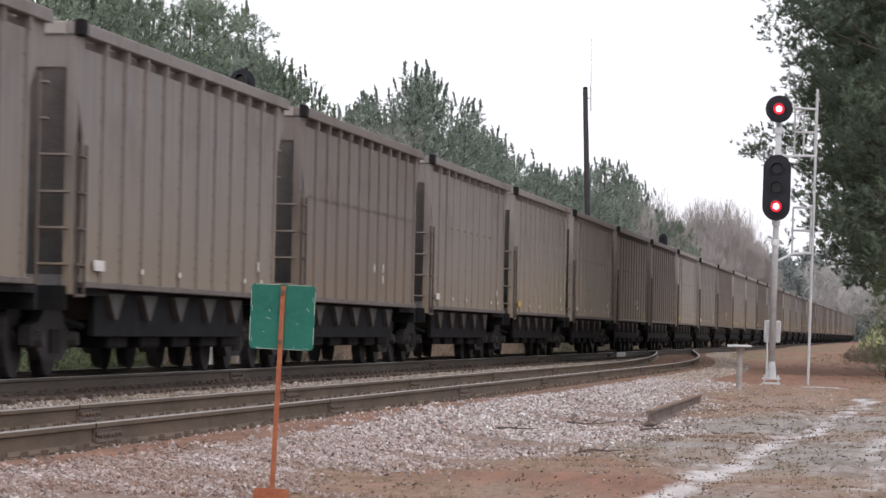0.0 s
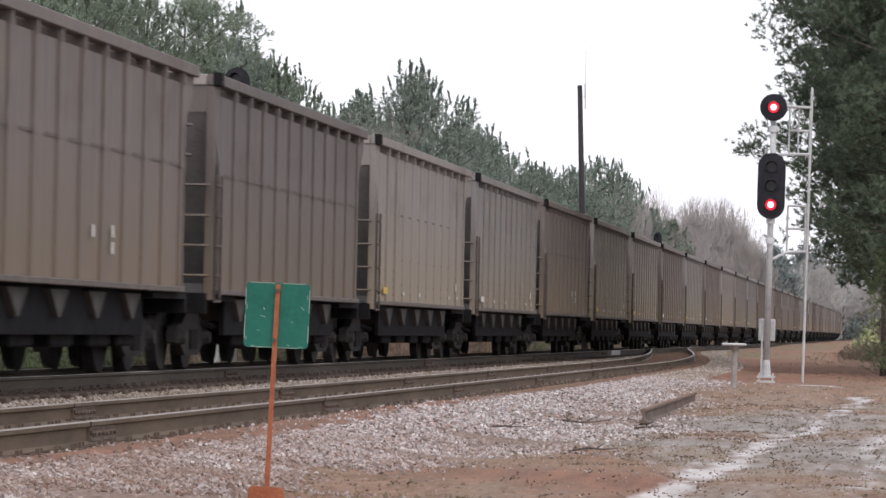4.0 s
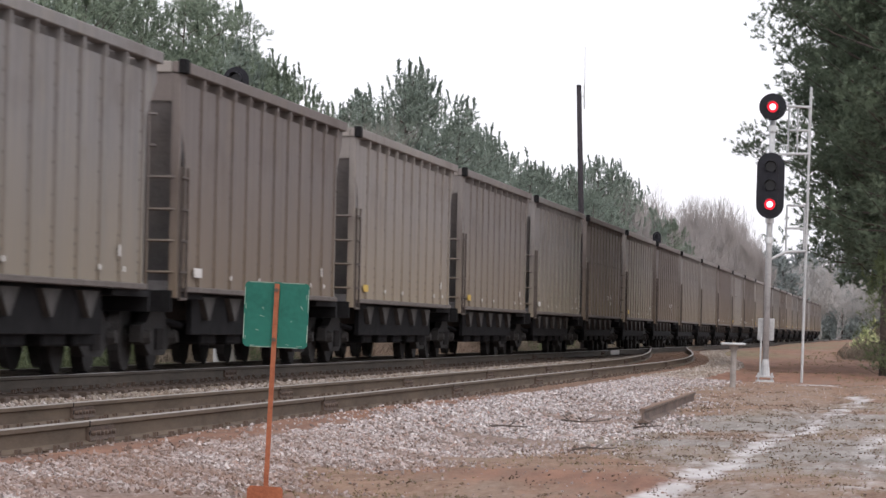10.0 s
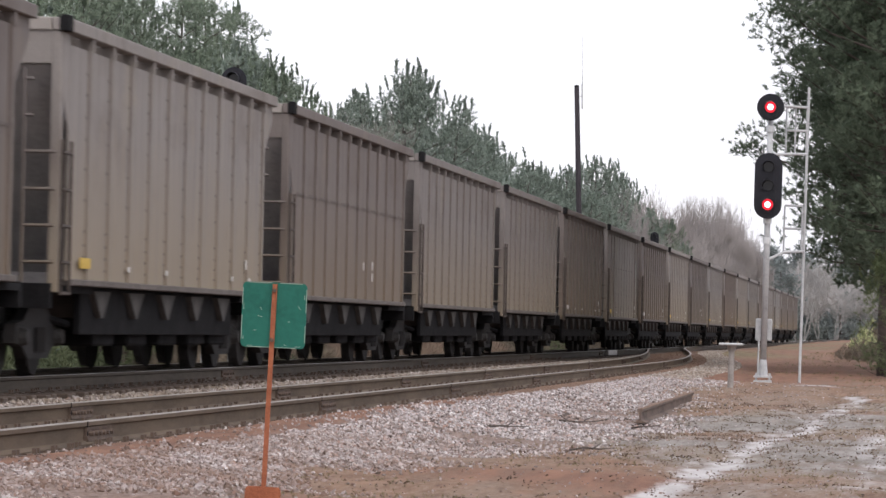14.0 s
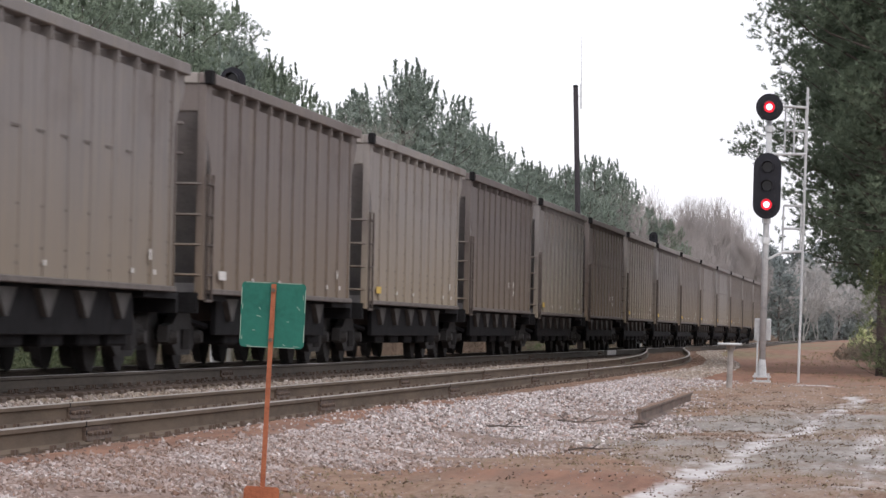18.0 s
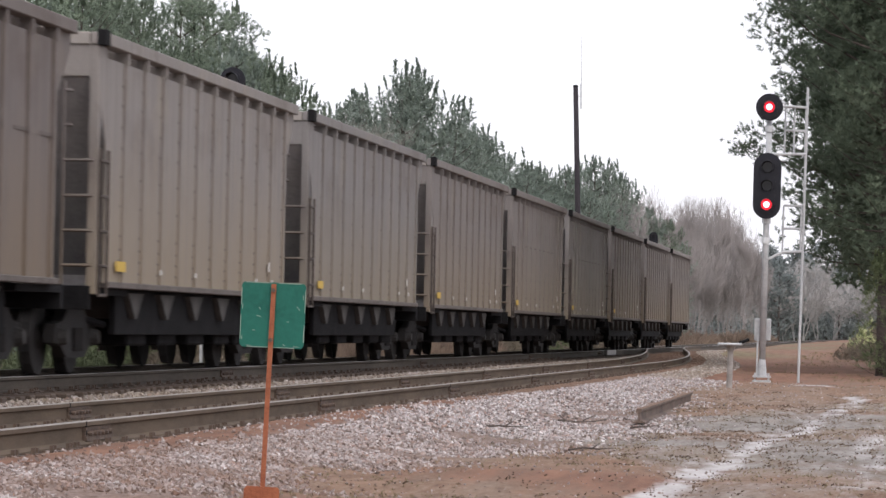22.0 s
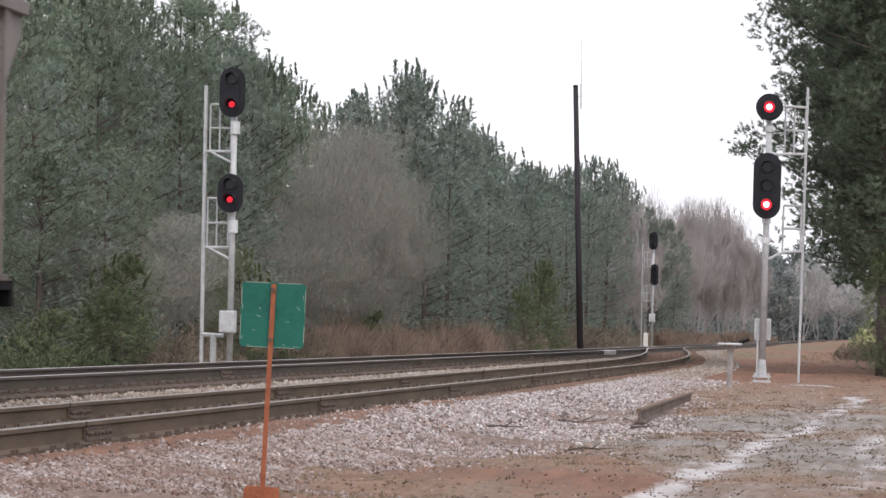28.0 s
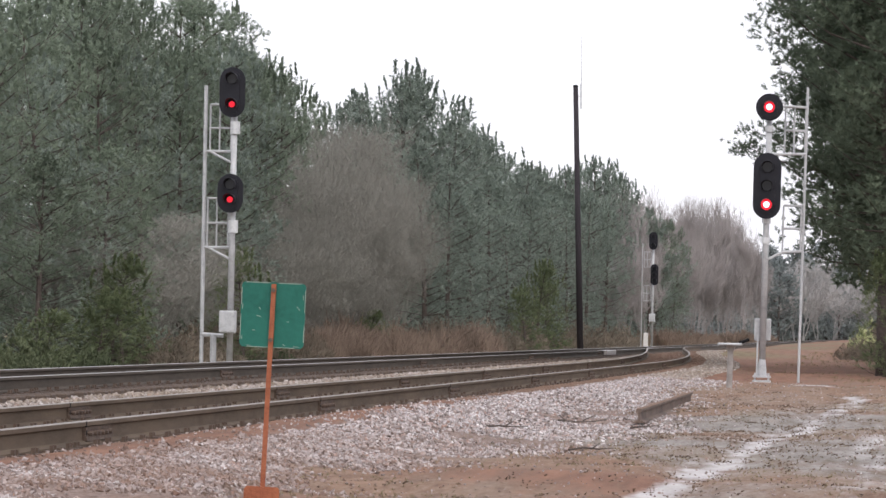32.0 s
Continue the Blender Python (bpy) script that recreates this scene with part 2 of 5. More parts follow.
M_POLE = two_tone("creosoted_pole", (0.020, 0.017, 0.02), (0.036, 0.031, 0.036), 4, 0.9, stretch=(3, 3, 0.3))
M_BARK = two_tone("pine_bark", (0.055, 0.045, 0.04), (0.105, 0.085, 0.075), 5, 0.95)
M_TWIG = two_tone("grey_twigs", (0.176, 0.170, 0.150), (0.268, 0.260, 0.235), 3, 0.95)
# far twigs in two paler tones: distance haze is put into the colour
M_TWIG_FAR = two_tone("haze_pale_twigs", (0.25, 0.226, 0.222), (0.33, 0.305, 0.30), 3, 0.95)
M_TWIG_HAZE = two_tone("haze_grey_twigs", (0.32, 0.31, 0.305), (0.42, 0.405, 0.40), 3, 0.95)
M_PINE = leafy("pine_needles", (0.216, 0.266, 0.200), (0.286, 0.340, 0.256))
# bluish needles, lightened so their colour carries haze over the middle pines
M_PINE_HAZE = leafy("haze_blue_pine_needles", (0.240, 0.288, 0.244), (0.318, 0.370, 0.318))
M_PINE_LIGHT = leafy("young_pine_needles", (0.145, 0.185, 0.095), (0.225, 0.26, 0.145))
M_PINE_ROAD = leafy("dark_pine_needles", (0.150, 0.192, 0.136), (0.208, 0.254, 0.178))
# far needles greyed and lightened, haze mixed into their base colour
M_PINE_FAR = leafy("far_hazed_pine_needles", (0.27, 0.31, 0.305), (0.34, 0.37, 0.365))
M_BROOM = leafy("dry_broom_sedge", (0.25, 0.185, 0.145), (0.36, 0.275, 0.215))
M_WEED = leafy("green_weeds", (0.115, 0.140, 0.080), (0.18, 0.205, 0.120))
M_YELLOW_BUSH = leafy("yellow_green_leaves", (0.45, 0.50, 0.24), (0.68, 0.70, 0.42))
M_LITTER = leafy("leaf_litter", (0.075, 0.052, 0.04), (0.20, 0.14, 0.10), 0.8, 0.1)
M_TUFT = leafy("thin_dry_grass", (0.17, 0.135, 0.08), (0.28, 0.23, 0.145))
M_SCRUB = leafy("dull_brown_scrub", (0.19, 0.16, 0.125), (0.30, 0.25, 0.195))


# ---------------------------------------------------------------- builders
def empty(name, x=0, y=0, z=0, rz=0):
    ob = new(name)
    ob.matrix_basis = pose(x, y, z, 0, 0, rz)
    return ob


def mesh_of(bm, name, material, smooth=False):
    me = bpy.data.meshes.new(name)
    bm.to_mesh(me)
    bm.free()
    me.materials.append(material)
    if smooth:
        me.polygons.foreach_set("use_smooth", [True] * len(me.polygons))
    return me


def part(name, bm, material, parent, label="", at=None, smooth=False):
    """Links a bmesh, or a ready mesh, as one object under a thing or a part."""
    me = bm if isinstance(bm, bpy.types.Mesh) else mesh_of(bm, name, material, smooth)
    ob = new(name, me)
    ob.parent = parent
    if at is not None:
        ob.matrix_basis = at if isinstance(at, Matrix) else Matrix.Translation(at)
    return tagged(ob, label=label)


def box(bm, x0, x1, y0, y1, z0, z1, bevel=0.0):
    vs = [bm.verts.new((x, y, z)) for z in (z0, z1) for y in (y0, y1) for x in (x0, x1)]
    fs = [bm.faces.new([vs[i] for i in q]) for q in ((0, 2, 3, 1), (4, 5, 7, 6), (0, 1, 5, 4), (2, 6, 7, 3), (0, 4, 6, 2), (1, 3, 7, 5))]
    if bevel:
        es = list({e for f in fs for e in f.edges})
        bmesh.ops.bevel(bm, geom=es, offset=bevel, segments=1, affect='EDGES')
    return bm


def boxes(*rows, bevel=0.0):
    bm = bmesh.new()
    for r in rows:
        box(bm, *r, bevel=bevel)
    return bm


def tube(bm, p0, p1, r0, r1=None, n=8, caps=True):
    """A tapered round bar between two points."""
    p0, p1 = Vector(p0), Vector(p1)
    r1 = r0 if r1 is None else r1
    ax = (p1 - p0).normalized()
    u = ax.orthogonal().normalized()
    w = ax.cross(u)
    rings = []
    for p, r in ((p0, r0), (p1, r1)):
        rings.append([bm.verts.new(p + (u * math.cos(2 * math.pi * i / n) + w * math.sin(2 * math.pi * i / n)) * r) for i in range(n)])
    for i in range(n):
        bm.faces.new((rings[0][i], rings[0][(i + 1) % n], rings[1][(i + 1) % n], rings[1][i]))
    if caps:
        bm.faces.new(list(reversed(rings[0])))
        bm.faces.new(rings[1])
    return bm


def prism(bm, outline, axis, a, b):
    """An outline of (u, v) pushed from a to b along an axis: x gives (y, z), y gives (x, z)."""
    def at(u, v, w):
        return {"x": (w, u, v), "y": (u, w, v), "z": (u, v, w)}[axis]
    lo = [bm.verts.new(at(u, v, a)) for u, v in outline]
    hi = [bm.verts.new(at(u, v, b)) for u, v in outline]
    n = len(outline)
    bm.faces.new(lo)
    bm.faces.new(list(reversed(hi)))
    for i in range(n):
        bm.faces.new((lo[i], hi[i], hi[(i + 1) % n], lo[(i + 1) % n]))
    bmesh.ops.recalc_face_normals(bm, faces=bm.faces)
    return bm


def smoothstep(a, b, v):
    t = np.clip((v - a) / (b - a), 0, 1)
    return t * t * (3 - 2 * t)


# ---------------------------------------------------------------- plan
XM, ZM = -11.0, 0.484                # main track: centre line and rail head
XS, ZS = -6.95, 0.384                # siding
GAUGE = 1.505                        # between rail centres


def siding(y):
    """Centre of the siding at y; it joins the main track through the turnout."""
    return XS + (XM - XS) * smoothstep(100.0, 192.0, y)


def siding_head(y):
    return ZS + (ZM - ZS) * smoothstep(90.0, 150.0, y)


def wave(x, y, s, seed=0.0):
    return np.sin(x * s + 1.7 * np.sin(y * s * 0.61 + seed)) * np.cos(y * s * 0.83 + seed * 2.1 + 0.8 * np.sin(x * s * 0.7))


def terrain(x, y):
    """Height of the ground, for arrays."""
    sx = siding(y)
    right = np.maximum(sx + 1.55, XM + 1.55)
    z = 0.05 * wave(x, y, 0.35) + 0.02 * wave(x, y, 1.6, 2.0)
    z = z + 0.10 * smoothstep(45, 90, y)
    z = z + 0.42 * smoothstep(110, 300, y)
    bed = np.where(x < (XM + sx) / 2, ZM - 0.25, siding_head(y) - 0.215)
    cover = smoothstep(0.75, 0.95, x - sx) * (1 - smoothstep(1.30, 1.55, x - sx)) * (1 - smoothstep(44, 62, y)) * (x > sx)
    bed = bed + cover * (0.045 + 0.012 * wave(x, y, 1.1, 6.0))       # dirt washed over the tie ends
    shoulder = 1 - smoothstep(0, 1.5, x - right)
    z = np.where(x > right, z + (bed - z) * shoulder, bed)
    left = XM - 1.6
    drop = smoothstep(0, 2.4, left - x)
    z = np.where(x < left, (ZM - 0.19) * (1 - drop) + drop * (-0.25 + 0.08 * wave(x, y, 0.5, 1.0)), z)
    rut = np.exp(-((x + 1.65 - 0.012 * (y - 28)) / 0.28) ** 2) + np.exp(-((x - 0.1 - 0.012 * (y - 28)) / 0.3) ** 2)
    return z - 0.035 * rut * (x > -3.2)


def ground_at(x, y):
    return float(terrain(np.array([float(x)]), np.array([float(y)]))[0])


def gravel_edge(x, y):
    """Where the shoulder of the siding gives way to dirt."""
    wide = 2.75 + 1.1 * smoothstep(28, 40, y) - 1.0 * smoothstep(52, 68, y)
    return np.maximum(siding(y) + wide, XM + 2.6) + 0.4 * wave(x, y, 0.45, 3.0) + 0.25 * wave(x, y, 1.3)


def ballast_start(y):
    """How far from the siding's centre the stones begin; closer by, dirt covers less."""
    return np.interp(y, [23, 25, 29, 36, 49], [1.32, 1.38, 1.50, 1.48, 1.38])


def lines(*spans):
    out = []
    for a, b, s in spans:
        out += list(np.arange(a, b, s))
    return np.array(out + [spans[-1][1]])


def build_ground():
    gx = lines((-2500, -300, 440), (-300, -40, 26), (-40, -16, 2), (-16, -3.6, 0.2), (-3.6, 0.6, 0.1), (0.6, 3.0, 0.2), (3.0, 12, 1), (12, 60, 8), (60, 300, 40), (300, 2500, 440))
    gy = lines((-400, -20, 38), (-20, 14, 2), (14, 80, 0.4), (80, 220, 2), (220, 700, 12), (700, 3000, 230))
    X, Y = np.meshgrid(gx, gy)
    Z = terrain(X.ravel(), Y.ravel())
    co = np.column_stack((X.ravel(), Y.ravel(), Z))
    nx, ny = len(gx), len(gy)
    i = (np.arange(ny - 1)[:, None] * nx + np.arange(nx - 1)[None, :]).ravel()
    faces = np.column_stack((i, i + 1, i + nx + 1, i + nx))
    me = bpy.data.meshes.new("ground")
    me.from_pydata(co.tolist(), [], faces.tolist())
    me.polygons.foreach_set("use_smooth", [True] * len(me.polygons))
    x, y = co[:, 0], co[:, 1]
    sx = siding(y)
    edge = gravel_edge(x, y) - 0.1
    fade = 1 - smoothstep(70, 92, y)
    gravel = (1 - smoothstep(-0.5, 0.5, x - edge)) * np.maximum(fade, (x < sx + 1.75)) * (x > XM - 3.0)
    gravel = gravel * (1 - 0.9 * (1 - 0.7 * smoothstep(44, 62, y)) * (x > sx - 1.2) * (1 - smoothstep(1.40, 1.60, x - sx)))
    # worn wheel track of pale sand, swinging out round the signal
    line = np.interp(y, [18, 26, 29, 34, 41, 45, 52, 58, 64, 67, 71], [-2.2, -1.88, -1.72, -1.63, -1.5, -1.28, -1.08, -0.85, -0.68, -0.9, -1.25]) + 0.05 * wave(x * 0, y, 0.5)
    ragged = 0.85 + 0.28 * wave(x, y * 0.7, 1.3, 2) + 0.36 * wave(x, y, 3.7, 1)
    wide = 0.17 + 0.03 * smoothstep(34, 60, y) + 0.04 * wave(x * 0, y, 0.6, 2)
    pale = (1.0 - 0.12 * smoothstep(36, 60, y)) * ragged * np.exp(-((x - line) / wide) ** 2) * smoothstep(18, 22, y) * (1 - smoothstep(67, 71, y))
    side = 0.45 * (0.55 + 0.55 * wave(x, y * 0.6, 0.9, 7) + 0.3 * wave(x, y, 2.4, 3))
    pale = np.maximum(pale, side * np.exp(-((x - line + 0.15) / 0.45) ** 2) * smoothstep(26, 32, y) * (1 - smoothstep(52, 62, y)))
    pale = np.maximum(pale, 0.55 * ragged * np.exp(-((x + 0.30) / 0.22) ** 2) * smoothstep(24, 28, y) * (1 - smoothstep(42, 50, y)))
    pale = np.maximum(pale, (0.95 + 0.15 * wave(x, y, 2.0)) * np.exp(-((x + 1.8) / 0.40) ** 2 - ((y - 79) / 2.2) ** 2))
    # grey trodden strip beside it, red on the ballast's side close by and past the spare rail
    inner = np.interp(y, [20, 30, 34, 38, 50, 54, 60], [-1.5, -1.75, -2.4, -3.4, -3.2, -2.1, -1.6])
    grey = smoothstep(-0.35, 0.35, x - inner) * (1 - smoothstep(56, 66, y)) * (0.72 + 0.38 * wave(x, y, 0.33, 5) + 0.28 * wave(x, y, 1.1, 2)) * (x < 4)
    grass = np.maximum((x < XM - 2.6) * 1.0, np.maximum(smoothstep(4.0, 6.0, x), smoothstep(520, 620, y) * (x > XM + 3)))
    grass = np.maximum(grass, (0.28 + 0.5 * wave(x, y * 0.15, 0.5, 4) * (x > XM + 2.2)) * smoothstep(115, 160, y) * (x > XM + 2.2))
    spill = smoothstep(0.70, 0.85, x - sx) * (1 - smoothstep(1.9, 2.6, x - sx)) * (1 - smoothstep(50, 70, y)) * (x > sx)
    clay = smoothstep(60, 95, y) * (x > XM + 2.0) * (0.75 + 0.3 * wave(x, y * 0.3, 0.7, 3))
    clay = np.maximum(clay, 0.75 * spill)
    clay = np.maximum(clay, 0.8 * (x - sx > 2.0) * (x < inner) * (1 - smoothstep(44, 60, y)) * (0.55 + 0.6 * wave(x, y, 0.7, 6)))
    for name, val in (("gravel", gravel), ("pale", pale), ("greydirt", grey), ("clay", clay), ("grass", grass)):
        me.attributes.new(name, 'FLOAT', 'POINT').data.foreach_set("value", val.astype(np.float32))
    me.materials.append(M_GROUND)
    return tagged(new("ground", me), "red clay ground with pale ruts beside the ballast", "ground", kind="structure")


build_ground()


def stones(name, xs, ys, zs, lo, hi, label, seed, material=M_STONE):
    """Many small crushed stones in one mesh; each a bent eight-cornered block."""
    rng = np.random.default_rng(seed)
    n = len(xs)
    corner = np.array([(1, 0, 0), (-1, 0, 0), (0, 1, 0), (0, -1, 0), (0, 0, 1), (0, 0, -1)], float)
    size = (lo + (hi - lo) * rng.random((n, 1)) ** 1.8)
    ax = size * rng.uniform(0.7, 1.35, (n, 3))
    p = corner[None] * ax[:, None, :] + rng.normal(0, 0.25, (n, 6, 3)) * size[:, None, :]
    q = rng.normal(size=(n, 4))
    q /= np.linalg.norm(q, axis=1, keepdims=True)
    w, u, v, t = q.T
    R = np.stack([np.stack([1 - 2 * (v * v + t * t), 2 * (u * v - w * t), 2 * (u * t + w * v)], 1),
                  np.stack([2 * (u * v + w * t), 1 - 2 * (u * u + t * t), 2 * (v * t - w * u)], 1),
                  np.stack([2 * (u * t - w * v), 2 * (v * t + w * u), 1 - 2 * (u * u + v * v)], 1)], 1)
    p = np.einsum("nij,nkj->nki", R, p)
    p += np.stack([xs, ys, zs + size[:, 0] * 0.25], 1)[:, None, :]
    f = np.array([(0, 2, 4), (2, 1, 4), (1, 3, 4), (3, 0, 4), (2, 0, 5), (1, 2, 5), (3, 1, 5), (0, 3, 5)])
    faces = (np.arange(n)[:, None, None] * 6 + f[None]).reshape(-1, 3)
    me = bpy.data.meshes.new(name)
    me.from_pydata(p.reshape(-1, 3).tolist(), [], faces.tolist())
    me.materials.append(material)
    return tagged(new(name, me), label, "gravel", kind="stuff")


def build_ballast():
    rng = np.random.default_rng(5)
    # shoulder of the siding, thinning out into the red dirt
    n = 110000
    y = 20 + 66 * rng.random(n) ** 1.45
    x = siding(y) + ballast_start(y) + 3.2 * rng.random(n) ** 1.15
    x = x + np.where(x < siding(y) + 1.9, 0.10 * wave(x * 0, y, 2.1, 1.0) + rng.normal(0, 0.05, n), 0)
    edge = gravel_edge(x, y) + 0.1 + rng.normal(0, 0.3, n)
    patch = wave(x, y, 0.9, 4.0) + 0.5 * wave(x, y, 2.3, 1.0) + rng.normal(0, 0.3, n)
    down = smoothstep(1.75, 2.9, x - siding(y)) * (1 - 0.75 * smoothstep(37, 44, y))
    keep = (x < edge) & ((patch < 0.75 - 1.05 * down) | (x < siding(y) + 1.8))
    x, y = x[keep], y[keep]
    stones("ballast", x, y, terrain(x, y), 0.010, 0.027, "grey and white crushed stone ballast beside the siding", 6)
    n = 36000
    y = 21 + 14.5 * rng.random(n)
    x = siding(y) + ballast_start(y) + 0.05 + 2.9 * rng.random(n) ** 1.3
    patch = wave(x, y, 0.9, 4.0) + 0.5 * wave(x, y, 2.3, 1.0) + rng.normal(0, 0.25, n)
    keep = (x < gravel_edge(x, y) + rng.normal(0, 0.2, n)) & (patch < 0.75 - 1.05 * smoothstep(1.75, 2.9, x - siding(y)))
    stones("ballast", x[keep], y[keep], terrain(x[keep], y[keep]), 0.008, 0.022, "fine dusty crushed stone between the larger ballast", 16)
    # scattered stones on the dirt
    n = 2600
    y = 22 + 100 * rng.random(n) ** 1.2
    x = siding(y) + 0.8 + 0.75 * rng.random(n)
    stones("loose_stones", x, y, terrain(x, y), 0.006, 0.022, "loose stones in the dirt over the tie ends", 17)
    n = 4200
    y = 22 + 60 * rng.random(n) ** 1.3
    x = -4.4 + 4.6 * rng.random(n)
    stones("loose_stones", x, y, terrain(x, y), 0.005, 0.015, "loose pale stones scattered on red dirt", 7)
    # between the two tracks
    n = 15000
    y = 30 + 110 * rng.random(n) ** 1.2
    x = XM + 1.42 + (siding(y) - 1.15 - XM - 1.42) * rng.random(n)
    stones("ballast", x, y, terrain(x, y) + 0.01, 0.014, 0.036, "tan dusty crushed stone between two tracks", 8, M_STONE_TAN)
    # shoulder near and past the turnout
    n = 9000
    y = 82 + 110 * rng.random(n) ** 1.2
    x = siding(y) + 1.3 + 1.1 * rng.random(n)
    stones("ballast", x, y, terrain(x, y), 0.016, 0.042, "tan dusty ballast beside the turnout", 9, M_STONE_TAN)


build_ballast()


# ---------------------------------------------------------------- track
def swept(name, outline, line, material, parent, label=""):
    """A rail's outline (u across, v up) carried along points (x, y, z)."""
    n = len(outline)
    vs, fs = [], []
    for x, y, z in line:
        vs += [(x + u, y, z + v) for u, v in outline]
    for k in range(len(line) - 1):
        for i in range(n):
            a, b = k * n + i, k * n + (i + 1) % n
            fs.append((a, b, b + n, a + n))
    fs += [tuple(range(n)), tuple(reversed(range(len(vs) - n, len(vs))))]
    me = bpy.data.meshes.new(name)
    me.from_pydata(vs, [], fs)
    me.materials.append(material)
    bm = bmesh.new()
    bm.from_mesh(me)
    bmesh.ops.recalc_face_normals(bm, faces=bm.faces)
    bm.to_mesh(me)
    bm.free()
    ob = new(name, me)
    ob.parent = parent
    return tagged(ob, label=label)


RAIL_BODY = [(-0.075, -0.18), (0.075, -0.18), (0.075, -0.168), (0.012, -0.145), (0.010, -0.05), (0.036, -0.036), (0.036, -0.006), (-0.036, -0.006), (-0.036, -0.036), (-0.010, -0.05), (-0.012, -0.145), (-0.075, -0.168)]
RAIL_TOP = [(-0.034, -0.006), (0.034, -0.006), (0.030, 0.0), (-0.030, 0.0)]


def rail_line(centre, head, off, ys):
    return [(centre(y) + off, y, head(y)) for y in ys]


def build_tracks():
    main = tagged(new("main_track"), "straight main railway track with worn rails and ties", "railway track", kind="structure")
    side = tagged(new("siding_track"), "jointed siding track curving into the main track", "railway track", kind="structure")
    ys_main = [-120, 0, 60, 120, 200, 300, 450, 700, 1100]
    for off in (-GAUGE / 2, GAUGE / 2):
        ln = rail_line(lambda y: XM, lambda y: ZM, off, ys_main)
        r = swept("rail", RAIL_BODY, ln, M_RAIL_DARK, main, "rust-brown steel rail")
        swept("rail_head", RAIL_TOP, ln, M_RAILHEAD, r, "bright worn running surface")
    ys_side = [-120, 0, 30, 60, 90] + list(np.arange(96, 196, 3.0))
    for off in (-GAUGE / 2, GAUGE / 2):
        ln = rail_line(lambda y: float(siding(y)), lambda y: float(siding_head(y)) + (0.004 if y > 150 else 0), off, ys_side)
        r = swept("rail", RAIL_BODY, ln, M_RAIL, side, "rust-brown steel rail with bolted joints")
        swept("rail_head", RAIL_TOP, ln, M_HEAD_DULL, r, "dull worn running surface")
    # joint bars and bolts
    bars = bmesh.new()
    prism(bars, [(0.012, -0.15), (0.055, -0.15), (0.034, -0.10), (0.045, -0.045), (0.012, -0.045)], "y", -0.45, 0.45)
    for yy in (-0.36, -0.2, -0.07, 0.07, 0.2, 0.36):
        tube(bars, (0.03, yy, -0.095), (0.075, yy, -0.095), 0.022, n=6)
    bar = mesh_of(bars, "joint_bar", M_PLATE)
    ends = mesh_of(boxes((0.011, 0.04, -0.012, 0.012, -0.17, -0.001)), "rail_gap", M_UNDER)
    for off, y0 in ((GAUGE / 2, 28.8), (-GAUGE / 2, 35.0)):
        for k in range(8):
            y = y0 + 11.75 * k
            at = (float(siding(y)) + off, y, float(siding_head(y)))
            b = part("joint_bar", bar, None, side, "bolted joint bar" if k == 0 else "", at)
            part("rail_gap", ends, None, b, at=(0, -0.42, 0))
    for k in range(5):
        y = 57 + 24 * k
        part("joint_bar", bar, None, main, at=(XM + GAUGE / 2, y, ZM))
    # ties with plates and spikes: near ones singly, the far rest joined
    ties = {}
    for key, mat in (("siding", M_TIE), ("main", M_TIE_DARK)):
        ties[key] = mesh_of(boxes((-1.3, 1.3, -0.115, 0.115, -0.36, -0.185), bevel=0.012), "tie", mat)
    pl = bmesh.new()
    for s in (-1, 1):
        c = s * GAUGE / 2
        box(pl, c - 0.17, c + 0.17, -0.09, 0.09, -0.186, -0.172)
        for u in (-0.1, 0.1):
            for yy in (-0.05, 0.05):
                box(pl, c + u - 0.014, c + u + 0.014, yy - 0.014, yy + 0.014, -0.175, -0.135)
    plate = mesh_of(pl, "tie_plate", M_PLATE)
    rng = random.Random(3)
    for name, parent, cx, hz, y0, n, y1 in (("siding", side, siding, siding_head, 21.0, 150, 185.0), ("main", main, lambda y: XM, lambda y: ZM, 34.0, 150, 620.0)):
        for k in range(n):
            y = y0 + 0.53 * k
            t = part("tie", ties[name], None, parent, at=pose(float(cx(y)) + rng.uniform(-0.05, 0.05), y, float(hz(y)) - rng.uniform(0, 0.008), 0, 0, rng.uniform(-1, 1)))
            part("tie_plate", plate, None, t)
        rest = bmesh.new()
        y = y0 + 0.53 * n
        while y < y1:
            c, h = float(cx(y)), float(hz(y))
            box(rest, c - 1.3, c + 1.3, y - 0.115, y + 0.115, h - 0.36, h - 0.185)
            y += 0.53
        tagged(part("far_ties", rest, M_TIE if name == "siding" else M_TIE_DARK, parent, "weathered wooden ties"), kind="stuff")
    # frog, guard rail and switch stand of the turnout
    turnout = tagged(empty("turnout_frog", 0, 0, 0), "worn steel frog and guard rail in the turnout", "railway switch")
    gl = [(XM + GAUGE / 2 - 0.09, y, ZM + 0.002) for y in (126, 128, 136, 138)]
    swept("guard_rail", RAIL_BODY, gl, M_RAIL, turnout)
    part("frog", boxes((XM + 0.62, XM + 0.9, 131, 135, ZM - 0.17, ZM + 0.004), bevel=0.02), M_RAILHEAD, turnout, "scuffed steel frog casting")
    # spare rail lying on the shoulder
    spare = tagged(empty("spare_rail", -3.26, 47.6, ground_at(-3.26, 47.6) + 0.215), "loose brown steel rail lying on the gravel", "rail")
    swept("rail_body", RAIL_BODY, [(0, 0, 0), (-0.05, 12.6, 0.03)], M_SPARE, spare)
    swept("rail_head", RAIL_TOP, [(0, 0, 0), (-0.05, 12.6, 0.03)], M_TIE, spare, "dusty rail head")


build_tracks()


